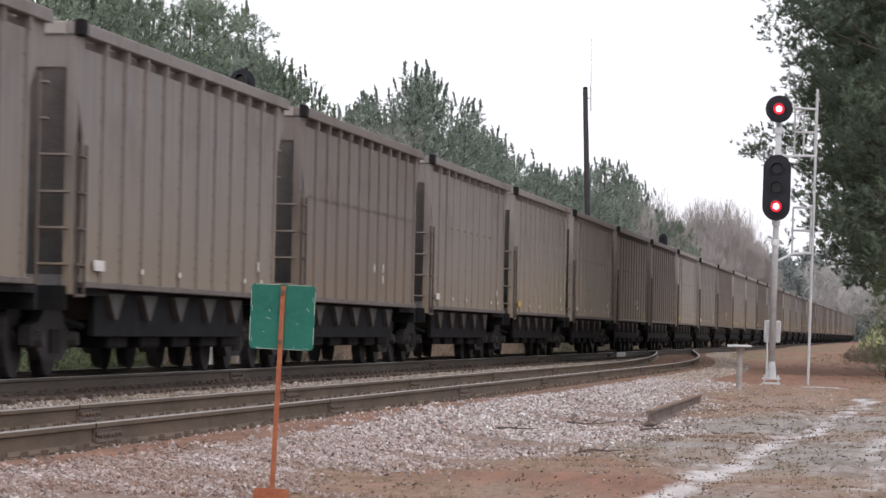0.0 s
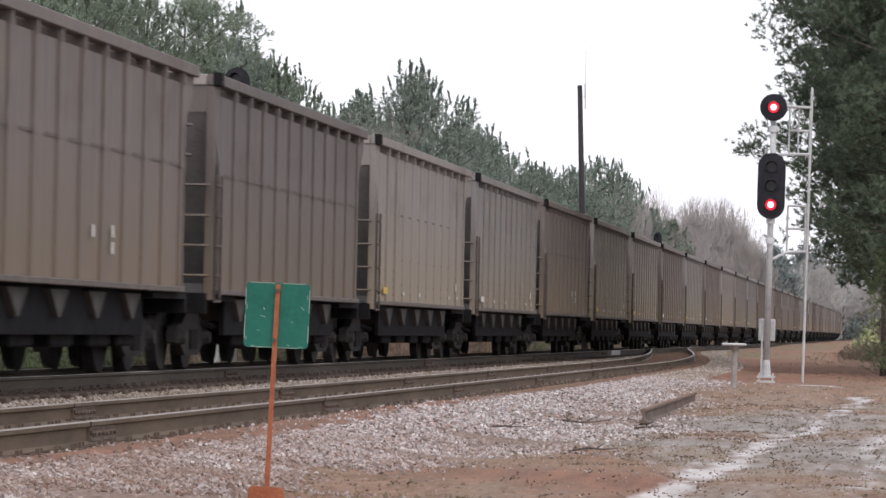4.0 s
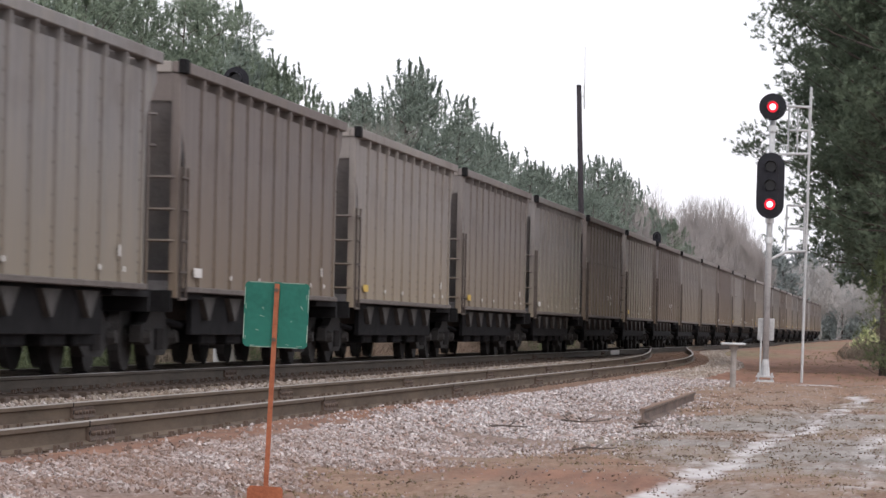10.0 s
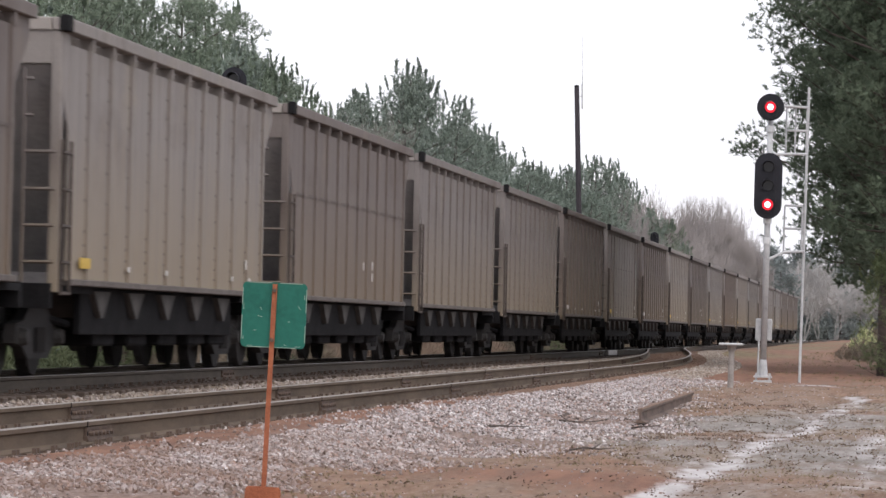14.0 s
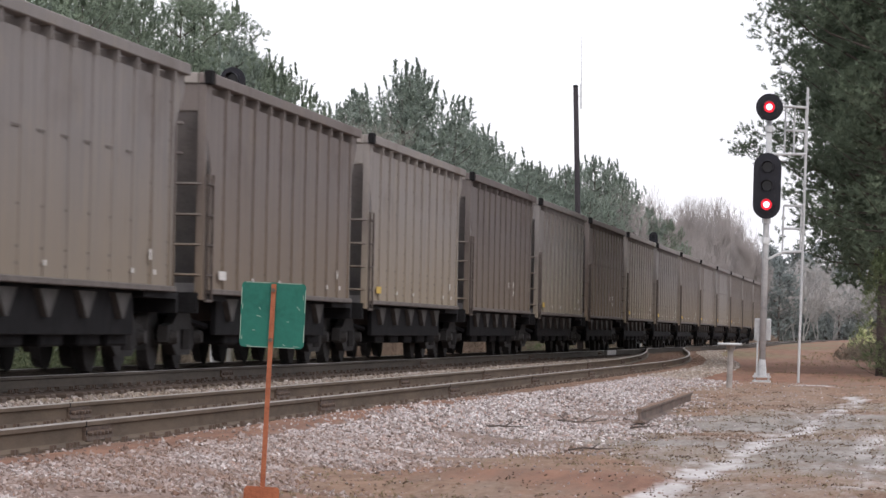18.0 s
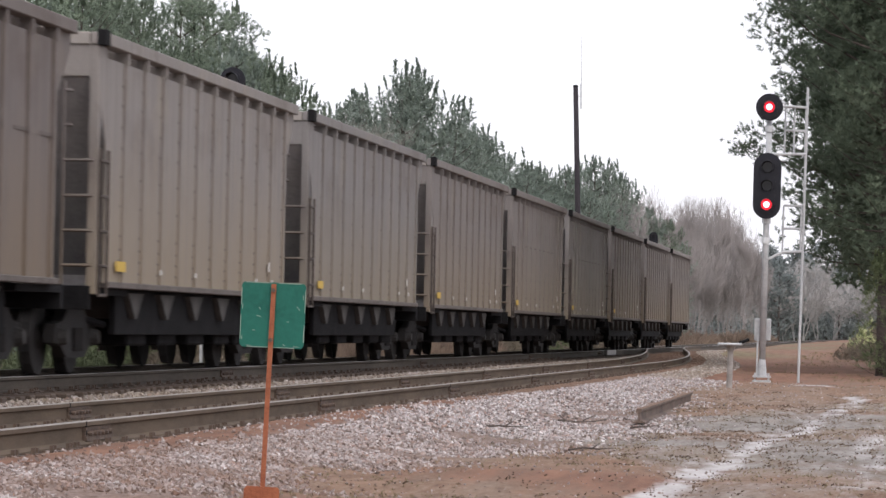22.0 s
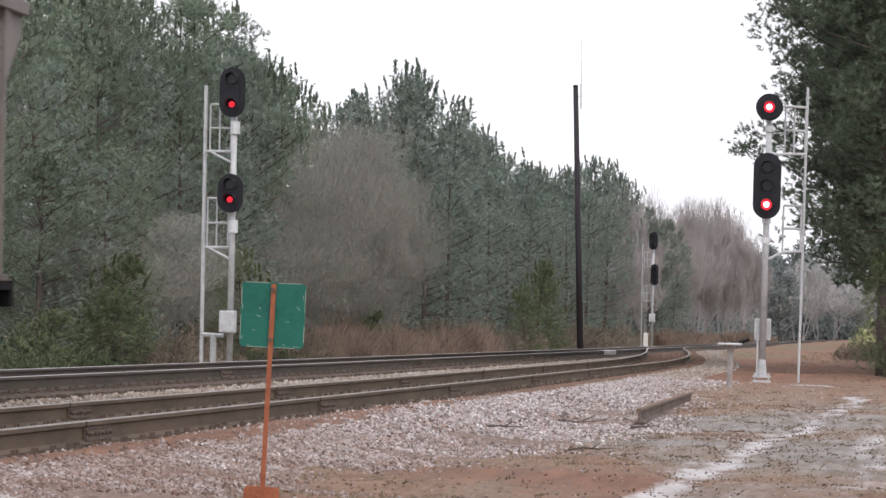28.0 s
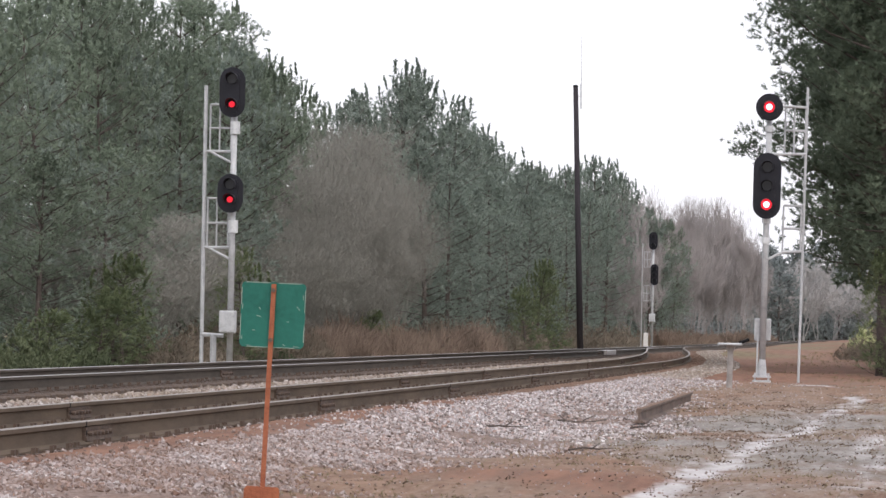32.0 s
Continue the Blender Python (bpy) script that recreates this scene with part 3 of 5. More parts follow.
# ---------------------------------------------------------------- signals
def oval(bm, w, h, y0, y1, n=12):
    """An upright stadium-shaped plate, w wide and h high, from y0 to y1."""
    r, s = w / 2, max(0.0, h / 2 - w / 2)
    pts = [(r * math.cos(math.pi * i / n), s + r * math.sin(math.pi * i / n)) for i in range(n + 1)]
    pts += [(-u, -v) for u, v in pts]
    if s == 0:
        pts = pts[:-1]
    prism(bm, pts, "y", y0, y1)
    return bm


def signal_head(parent, z, w, h, lenses, lit, dx=0.0, bright=True):
    """A signal head facing -y: background plate, housing, hooded lenses. lit: which lens glows red."""
    head = part("signal_head", oval(bmesh.new(), w, h, -0.02, 0.0), M_BLACK, parent, "black oval background plate", at=(dx, -0.22, z))
    part("housing", oval(bmesh.new(), w * 0.55, h * 0.88, 0.0, 0.2), M_BLACK, head)
    part("rim", oval(bmesh.new(), w * 0.56, h * 0.86, -0.05, -0.02), M_BLACK, head)
    for k, lz in enumerate(lenses):
        hood = bmesh.new()
        n, r = 14, 0.135
        for i in range(n):
            a0, a1 = (radians(-40 + 260 * j / n) for j in (i, i + 1))
            lng0, lng1 = (0.30 * (0.45 + 0.55 * max(0, math.sin(a))) for a in (a0, a1))
            ring = []
            for rr in (r, r - 0.008):
                ring += [hood.verts.new((rr * math.cos(a), -y, rr * math.sin(a))) for a, y in ((a0, 0.03), (a1, 0.03), (a1, 0.03 + lng1), (a0, 0.03 + lng0))]
            for q in ((0, 1, 2, 3), (7, 6, 5, 4), (2, 6, 7, 3)):
                hood.faces.new([ring[i] for i in q])
        bmesh.ops.remove_doubles(hood, verts=hood.verts[:], dist=0.0005)
        part("hood", hood, M_HOOD, head, at=(0, -0.02, lz))
        lens = bmesh.new()
        size = 0.55 if k == lit and not bright else 1.0
        tube(lens, (0, 0.0, 0), (0, -0.04, 0), 0.125 * size, 0.115 * size, 16)
        part("lens", lens, M_RED if k == lit else M_GLASSOFF, head, "glowing red lens" if k == lit else "unlit dark lens", at=(0, -0.045, lz))
        if k == lit and bright:
            core = bmesh.new()
            tube(core, (0, 0, 0), (0, -0.02, 0), 0.074, 0.052, 14)
            part("lens_core", core, M_RED_CORE, head, "bright centre of the lit lens", at=(0, -0.085, lz))
    return head


def bracket_frame(parent, x0, x1, z0, z1, y, middle=True):
    """A ladder-side working frame of flat bars."""
    bm, r = bmesh.new(), 0.022
    for x in (x0, (x0 * 0.55 + x1 * 0.45), x1) if middle else (x0, x1):
        tube(bm, (x, y, z0), (x, y, z1), r, n=6)
    for z in (z0, (z0 + z1) / 2, z1):
        tube(bm, (min(x0, x1), y, z), (max(x0, x1), y, z), r * 1.2, n=6)
    return part("platform_frame", bm, M_ALU, parent, "pale welded bar frame")


def ladder(parent, x, y0, z0, z1, lean=0.0, turned=0.0, r=0.026):
    lad = part("ladder", tube(bmesh.new(), (x, y0, z0), (x + lean, y0, z1), r, n=8), M_ALU, parent, "pale metal ladder")
    part("stile", tube(bmesh.new(), (x + turned, y0 + 0.4, z0), (x + turned + lean, y0 + 0.4, z1), r, n=8), M_ALU, lad)
    rung = mesh_of(tube(bmesh.new(), (0, 0, 0), (turned, 0.4, 0), 0.012, n=5), "rung", M_ALU)
    for k in range(int((z1 - z0) / 0.3)):
        f = (k + 0.5) * 0.3 / (z1 - z0)
        part("rung", rung, None, lad, at=(x + lean * f, y0, z0 + (k + 0.5) * 0.3))
    return lad


def signal_base(sig, case_z, case_dx, h):
    part("foundation", boxes((-0.22, 0.22, -0.25, 0.25, -0.5, 0.0), bevel=0.03), M_CONCRETE, sig, "concrete footing")
    fl = boxes((-0.2, 0.2, -0.2, 0.2, 0.10, 0.14), (-0.2, 0.2, -0.2, 0.2, 0.0, 0.04))
    for sx in (-0.15, 0.15):
        for sy in (-0.15, 0.15):
            tube(fl, (sx, sy, 0.0), (sx, sy, 0.2), 0.02, n=6)
    part("base_flange", fl, M_ALU, sig, "bolted base flange")
    skirt = bmesh.new()
    tube(skirt, (0, 0, 0.14), (0, 0, 0.5), 0.115, 0.08, 12)
    part("skirt", skirt, M_ALU, sig)
    mast = bmesh.new()
    tube(mast, (0, 0, 0.3), (0, 0, h), 0.072, 0.066, 14)
    part("mast", mast, M_ALU, sig, "pale round steel mast", smooth=True)
    if case_z:
        c = part("junction_case", boxes((-0.18, 0.18, -0.34, -0.08, case_z - 0.25, case_z + 0.25), bevel=0.02), M_ALU, sig, "white equipment case", at=(case_dx, 0, 0))
        part("case_door", boxes((-0.15, 0.15, -0.352, -0.34, case_z - 0.22, case_z + 0.22), bevel=0.006), M_ALU, c)


def build_signals():
    # beside the siding, two heads, both red
    z = ground_at(-3.05, 85) + 0.02
    s = tagged(empty("railway_signal", -3.03, 85.0, z), "tall mast signal with two lit red heads on dirt", "railway signal")
    signal_base(s, 0, 0, 6.3)
    signal_head(s, 6.23 - z, 0.61, 0.61, [0.0], 0)
    signal_head(s, 4.47 - z, 0.62, 1.48, [0.42, 0.0, -0.42], 2)
    for cz in (3.55, 3.1, 5.6):
        part("clamp", tube(bmesh.new(), (0, 0, cz), (0, 0, cz + 0.14), 0.10, n=12), M_GALV, s)
    c = part("relay_case", boxes((-0.20, 0.165, 0.1, 0.4, 0.92, 1.42), bevel=0.02), M_ALU, s, "white relay case behind the mast")
    part("conduit", tube(bmesh.new(), (-0.11, -0.05, 0.1), (-0.11, -0.05, 1.0), 0.022, n=8), M_ALU, s, "pale conduit pipe")
    s.matrix_basis = pose(-3.09, 85.0, z, 0, 0.7, 0)
    ladder(s, 0.80, 0.5, 0.0, 6.66, 0.02)
    bracket_frame(s, 0.34, 0.80, 5.15, 6.2, 0.5)
    bracket_frame(s, 0.36, 0.76, 2.95, 3.98, 0.5, False)
    arm = bmesh.new()
    tube(arm, (0.05, 0, 2.75), (0.35, 0.3, 2.92), 0.03, n=6)
    tube(arm, (0.35, 0.3, 2.92), (0.82, 0.5, 2.96), 0.03, n=6)
    part("ladder_arm", arm, M_ALU, s)
    for a0, a1 in ((5.1, 5.15), (6.2, 6.2)):
        part("ladder_arm", tube(bmesh.new(), (0.05, 0, a0), (0.82, 0.5, a1), 0.03, n=6), M_ALU, s)

    # beyond the main track, two short red heads
    x, y = -14.85, 83.2
    z = ground_at(x, y)
    s = tagged(empty("railway_signal", x, y, z), "tall mast signal beyond the main track, two red heads", "railway signal")
    signal_base(s, 1.19 - z, -0.02, 6.6 - z)
    signal_head(s, 6.30 - z, 0.58, 1.12, [0.3, -0.27], 1, -0.02, False)
    signal_head(s, 4.05 - z, 0.58, 0.87, [0.2, -0.14], 1, -0.02, False)
    ladder(s, -0.70, 0.3, 0.1, 6.48 - z, -0.02, -0.06, 0.038)
    bracket_frame(s, -0.60, -0.12, 5.0 - z, 6.05 - z, 0.3)
    bracket_frame(s, -0.62, -0.15, 2.85 - z, 3.95 - z, 0.3)
    for az in (5.0, 2.85):
        part("ladder_arm", tube(bmesh.new(), (-0.70, 0.3, az - z), (-0.1, 0.25, az - z), 0.035, n=6), M_ALU, s)
        part("strut", tube(bmesh.new(), (-0.60, 0.3, az - z), (0.0, 0.0, az - z - 0.28), 0.03, n=6), M_ALU, s)
    part("ladder_arm", tube(bmesh.new(), (-0.70, 0.3, 0.90 - z), (-0.2, 0.25, 0.88 - z), 0.05, n=6), M_ALU, s)
    part("ladder_foot", tube(bmesh.new(), (-0.42, 0.25, 0.0), (-0.42, 0.25, 0.88 - z), 0.07, n=10), M_ALU, s, "short pale post under the ladder")
    for nm, cz in (("mast_clamp", 5.5), ("mast_clamp", 3.3)):
        part(nm, tube(bmesh.new(), (0.02, 0, cz - z - 0.12), (0.02, 0, cz - z + 0.16), 0.11, n=10), M_GALV, s)

    # far one, seen from the front with dark heads
    x, y = -14.66, 224
    z = ground_at(x, y)
    s = tagged(empty("railway_signal", x, y, z), "distant mast signal with two dark heads", "railway signal")
    signal_base(s, 2.0 - z, 0, 6.6 - z)
    signal_head(s, 6.55 - z, 0.50, 1.05, [0.27, -0.27], -1)
    signal_head(s, 4.55 - z, 0.46, 1.25, [0.36, 0, -0.36], -1, 0.1)
    ladder(s, -0.66, 0.3, 0.1, 6.4 - z, 0.0, -0.025)
    bracket_frame(s, -0.55, -0.15, 5.0 - z, 5.9 - z, 0.3)
    bracket_frame(s, -0.55, -0.15, 3.0 - z, 3.9 - z, 0.3)
    w = tagged(empty("marker_post", -14.42, 215, ground_at(-14.42, 215)), "short white square marker post by the track", "post")
    part("post", boxes((-0.13, 0.13, -0.13, 0.13, -0.2, 1.25), bevel=0.03), M_WHITE_MARK, w)

    # low pedestal with a flat white lid
    x, y = -3.32, 74.0
    p = tagged(empty("trackside_pedestal", x, y, ground_at(x, y)), "grey pedestal with a flat white lid on red dirt", "pedestal")
    part("post", tube(bmesh.new(), (0, 0, -0.2), (0.02, 0, 0.82), 0.062, 0.056, 12), M_POST, p, "grey pipe post")
    part("lid", boxes((-0.23, 0.24, -0.2, 0.2, 0.82, 0.87), bevel=0.015), M_ALU, p, "flat white lid")
    part("collar", tube(bmesh.new(), (0.02, 0, 0.72), (0.02, 0, 0.83), 0.075, 0.095, 10), M_POST, p)
    part("lever", tube(bmesh.new(), (0.20, 0, 0.88), (0.36, 0.1, 0.94), 0.035, n=6), M_UNDER, p, "dark lever arm")


build_signals()


# ---------------------------------------------------------------- sign and pole
def build_sign():
    y = 24.0
    x = -4.055
    z = ground_at(x, y)
    top = 1.15 + (576 - 503) / 6700 * y
    s = tagged(empty("trackside_sign", x, y, z), "square green metal sign on a rusty orange post in gravel", "sign")
    s.matrix_basis = pose(x, y, z, 0, 2.1, 0)
    h = top - z
    bm = bmesh.new()
    prism(bm, [(-0.0145, -0.012), (0.0145, -0.012), (0.0145, 0.010), (0.010, 0.010), (0.007, 0.0), (-0.007, 0.0), (-0.010, 0.010), (-0.0145, 0.010)], "z", -0.3, h)
    part("post", bm, M_ORANGE, s, "rusty orange channel post")
    pan = bmesh.new()
    w, r = 0.210, 0.03
    pts = []
    for cx, cz, a0 in ((w - r, w - r, 0), (-w + r, w - r, 90), (-w + r, -w + r, 180), (w - r, -w + r, 270)):
        pts += [(cx + r * math.cos(radians(a0 + 30 * i)), cz + r * math.sin(radians(a0 + 30 * i))) for i in range(4)]
    prism(pan, pts, "y", 0.016, 0.022)
    panel = part("panel", pan, M_GREEN, s, "faded green sign panel seen from the back", at=pose(0.0, 0, h - 0.20, 0, -0.6, 0))
    rng = random.Random(8)
    spots = [(-0.09, -0.01, 0.05, 15), (-0.085, 0.04, 0.03, 60), (0.165, 0.05, 0.05, 50), (-0.12, -0.1, 0.03, 5), (0.1, -0.04, 0.02, 0), (-0.195, -0.15, 0.04, 88), (0.195, 0.12, 0.05, 88), (0.08, -0.19, 0.03, 20), (0.16, -0.198, 0.06, 0), (-0.15, -0.2, 0.05, 0), (-0.198, 0.05, 0.06, 90)]
    for u, v, ln, a in spots:
        part("scratch", boxes((-ln * 0.3, ln * 0.3, 0.0125, 0.0155, -0.0018, 0.0018)), M_SCRATCH, panel, at=pose(u, 0, v, 0, a, 0))
    for u0, u1, v in ((-0.18, -0.02, 0.207), (0.03, 0.18, 0.207)):
        part("worn_edge", boxes((u0, u1, 0.0125, 0.0155, v - 0.003, v + 0.002)), M_SCRATCH, panel)
    for v0, v1, u in ((-0.17, -0.06, 0.207), (0.02, 0.17, 0.207), (-0.16, 0.0, -0.207), (0.06, 0.17, -0.207)):
        part("worn_edge", boxes((u - 0.002, u + 0.002, 0.0125, 0.0155, v0, v1)), M_SCRATCH, panel)
    part("worn_edge", boxes((-0.16, 0.15, 0.0125, 0.0155, -0.209, -0.205)), M_SCRATCH, panel)
    bolt = mesh_of(tube(bmesh.new(), (0, -0.012, 0), (0, -0.028, 0), 0.014, n=6), "bolt", M_PLATE)
    for bz in (h - 0.04, h - 0.36):
        part("bolt", bolt, None, s, at=(0, 0, bz))
    b = bmesh.new()
    prism(b, [(-0.115, -0.30), (0.115, -0.30), (0.115, 0.09), (0.10, 0.11), (-0.10, 0.11), (-0.115, 0.09)], "y", -0.03, -0.014)
    part("base_plate", b, M_ORANGE, s, "orange steel foot plate")


def build_pole():
    x, y = -16.18, 192.0
    z = ground_at(x, y)
    p = tagged(empty("utility_pole", x, y, z), "tall dark wooden pole with a thin whip antenna", "pole")
    p.matrix_basis = pose(x, y, z, 0, -2.1, 0)
    part("pole_shaft", tube(bmesh.new(), (0, 0, -0.4), (0, 0, 13.9), 0.17, 0.125, 12), M_POLE, p, smooth=True)
    a = bmesh.new()
    tube(a, (0.26, 0, 12.75), (0.28, 0, 14.05), 0.045, n=6)
    tube(a, (0.30, 0, 14.0), (0.36, 0, 16.45), 0.026, 0.014, n=6)
    part("antenna", a, M_GALV, p, "thin pale whip antenna")
    part("antenna_arm", tube(bmesh.new(), (0, 0, 13.4), (0.28, 0, 13.4), 0.025, n=6), M_GALV, p)
    part("cap", tube(bmesh.new(), (0, 0, 13.9), (0, 0, 13.98), 0.135, 0.1, 10), M_UNDER, p)


build_sign()
build_pole()


# ---------------------------------------------------------------- trees
def tufts(pts, ups, length, width, blades, rng, spread=0.8, shoot=0.45):
    """Needle shoots: along a short axis at each point, thin triangles that lean outwards. Returns vertices, faces."""
    n = len(pts)
    ups = ups / (np.linalg.norm(ups, axis=1, keepdims=True) + 1e-9)
    along = rng.random((n, blades, 1)) * length * shoot
    d = rng.normal(size=(n, blades, 3)) * spread + ups[:, None, :]
    d /= np.linalg.norm(d, axis=2, keepdims=True)
    side = np.cross(d, rng.normal(size=(n, blades, 3)))
    side /= np.linalg.norm(side, axis=2, keepdims=True) + 1e-9
    ln = length * rng.uniform(0.6, 1.25, (n, blades, 1))
    base = pts[:, None, :] + ups[:, None, :] * along
    v = np.stack([base - side * width * 0.5, base + side * width * 0.5, base + d * ln], 2)
    nor = np.repeat(ups[:, None, :], blades, axis=1)
    turned = (np.cross(v[:, :, 1] - v[:, :, 0], v[:, :, 2] - v[:, :, 0]) * nor).sum(2) < 0
    v[turned] = v[turned][:, [1, 0, 2]]
    k = np.arange(n * blades) * 3
    f = np.stack([k, k + 1, k + 2], 1)
    return v.reshape(-1, 3), f, np.repeat(nor.reshape(-1, 3), 3, axis=0)


def leaf_mesh(name, v, f, material, nor=None):
    """Loose small faces; with nor they shade softly, as one rounded spray."""
    me = bpy.data.meshes.new(name)
    me.from_pydata(v.tolist(), [], f.tolist())
    me.materials.append(material)
    if nor is not None:
        me.normals_split_custom_set_from_vertices(nor.tolist())
    return me


def merged(groups):
    vs, fs, ns, k = [], [], [], 0
    for v, f, n in groups:
        vs.append(v)
        fs.append(f + k)
        ns.append(n)
        k += len(v)
    return np.concatenate(vs), np.concatenate(fs), np.concatenate(ns)


def pine(seed, h, crown_from, radius, material, label, pads=2.2, per_pad=7, pad=0.21, tuft=0.155, width=0.029, blades=10, step=0.42, full=0.5, spread=1.1, shoot=0.9, candle=0.45, extra=(), low=0.72):
    """A pine: tapered leaning trunk, whorls of limbs that bear needle shoots, upright candles on top. full: how far up the crown is widest."""
    rng = np.random.default_rng(seed)
    tree = tagged(empty("pine_tree"), label, "tree", "pines along the railway")
    bend = rng.normal(0, 0.25, 2)

    def spine(z):
        f = z / h
        return Vector((bend[0] * f * f, bend[1] * f * f, z))
    tr = bmesh.new()
    r0 = 0.012 * h + 0.03
    for k in range(6):
        a, b = h * k / 6, h * (k + 1) / 6
        tube(tr, spine(a), spine(b), r0 * (1 - 0.93 * a / h), r0 * (1 - 0.93 * b / h), 6, caps=k == 0)
    P, U, tips = [], [], []
    z = crown_from * h
    while z < h * 0.985:
        f = (z / h - crown_from) / (1 - crown_from)
        prof = low + (1 - low) * f / full if f < full else max(0.2, 1.0 - ((f - full) / (1 - full)) ** 2.3)
        whorl = [(rng.uniform(0, 2 * math.pi), radius * prof * rng.uniform(0.55, 1.15), rng.uniform(-0.05, 0.35) + 0.55 * f) for k in range(rng.integers(3, 6))]
        reach = z + 0.6 * step
        whorl += [(a, ln, rise) for ez, a, ln, rise in extra if z - 0.6 * step < ez <= reach][:1]
        for a, ln, rise in whorl:
            p0 = spine(z)
            d = Vector((math.cos(a), math.sin(a), rise)).normalized()
            p1 = p0 + d * ln * 0.55
            p2 = p1 + Vector((d.x, d.y, d.z + 0.3)).normalized() * ln * 0.45
            tube(tr, p0, p1, 0.012 + 0.018 * ln * 0.5, 0.01 + 0.008 * ln * 0.5, 3, caps=False)
            tube(tr, p1, p2, 0.01 + 0.008 * ln * 0.5, 0.006, 3, caps=False)
            if f > 0.5:
                tips += [p2 + Vector((*rng.normal(0, 0.2, 2), rng.uniform(0.0, 0.22))) for k in range(3) if rng.random() < candle]
            for j in range(max(2, int(ln * pads))):
                s = 0.25 + 0.75 * math.sqrt((j + rng.random()) / max(2, int(ln * pads)))
                q = p0.lerp(p1, s / 0.55) if s < 0.55 else p1.lerp(p2, (s - 0.55) / 0.45)
                c = q + Vector(rng.normal(0, 0.06 + min(0.16, 0.07 * ln), 3))
                for g in range(per_pad):
                    o = Vector(rng.normal(0, pad, 3))
                    o.z *= 0.6
                    P.append(c + o)
                    U.append((d * 0.5 + Vector((0, 0, 0.8)) + o * (1.1 / pad)).normalized())
        z += rng.uniform(0.75, 1.25) * step
    top = spine(h)
    for k in range(16):
        o = Vector((rng.normal(0, 0.28), rng.normal(0, 0.28), -abs(rng.normal(0, 0.5))))
        P.append(top + o)
        U.append(Vector((o.x * 0.4, o.y * 0.4, 1)).normalized())
    part("trunk", tr, M_BARK, tree, "brown pine trunk and limbs", smooth=True)
    crown = tufts(np.array(P), np.array(U), tuft, width, blades, rng, spread, shoot)
    if tips:
        cp = np.array(tips + [top + Vector((*rng.normal(0, 0.2, 2), -0.2)) for k in range(3)])
        lean = np.column_stack((rng.normal(0, 0.16, (len(cp), 2)), np.ones(len(cp))))
        crown = merged([crown, tufts(cp, lean, 0.13, 0.10, 28, rng, 0.5, 4.0)])
    v, f, nor = crown
    part("crown", leaf_mesh("crown", v, f, material, nor), None, tree, "tufted evergreen needles")
    return tree


def bare_tree(seed, h, spread, material, label, twig=0.012, levels=4):
    """A leafless tree that forks into finer and finer twigs; the finest taper to a point."""
    rng = random.Random(seed)
    tree = tagged(empty("bare_tree"), label, "tree", "leafless trees along the railway")
    trunk = bmesh.new()
    V, F = [], []

    def sliver(p, q, r):
        ax = (q - p).normalized()
        u = ax.orthogonal().normalized() * r
        w = ax.cross(u)
        k = len(V)
        V.extend([tuple(p + u), tuple(p - u * 0.5 + w * 0.87), tuple(p - u * 0.5 - w * 0.87), tuple(q)])
        F.extend([(k, k + 1, k + 3), (k + 1, k + 2, k + 3), (k + 2, k, k + 3)])

    def grow(p, d, ln, r, level):
        q = p
        seg = 2 if level < 2 else 1
        for k in range(seg):
            e = q + (d + Vector((rng.gauss(0, 0.12), rng.gauss(0, 0.12), rng.gauss(0.05, 0.06)))).normalized() * ln / seg
            if level < 2:
                tube(trunk, q, e, r * (1 - 0.35 * k / seg), r * (1 - 0.35 * (k + 1) / seg), 5, caps=False)
            else:
                sliver(q - d * 0.05, e + d * ln * 0.12, r)
            q = e
            if level < levels and (k < seg - 1 or level >= 1):
                for j in range(3 if level < 1 else 2):
                    branch(q, d, ln, r, level)
        if level < levels:
            for j in range(3 if level < 3 else 2):
                branch(p.lerp(q, rng.uniform(0.5, 1.0)) if level > 1 else q, d, ln, r, level)

    def branch(q, d, ln, r, level):
        a = rng.uniform(0, 2 * math.pi)
        o = Vector((math.cos(a), math.sin(a), rng.uniform(-0.1, 0.55)))
        nd = (d * (1.1 - spread) + o * spread * rng.uniform(0.7, 1.3) + Vector((0, 0, 0.08))).normalized()
        grow(q, nd, ln * rng.uniform(0.5, 0.85), max(twig, r * 0.5), level + 1)

    for k in range(2):
        grow(Vector((0, 0, -0.1)), Vector((rng.gauss(0, 0.22), rng.gauss(0, 0.22), 1)).normalized(), h * rng.uniform(0.26, 0.38), 0.007 * h, 0)
    part("trunk", trunk, material, tree, "grey-brown trunk and boughs")
    part("twigwork", leaf_mesh("twigwork", np.array(V), np.array(F), material), None, tree, "fine bare twigs")
    return tree


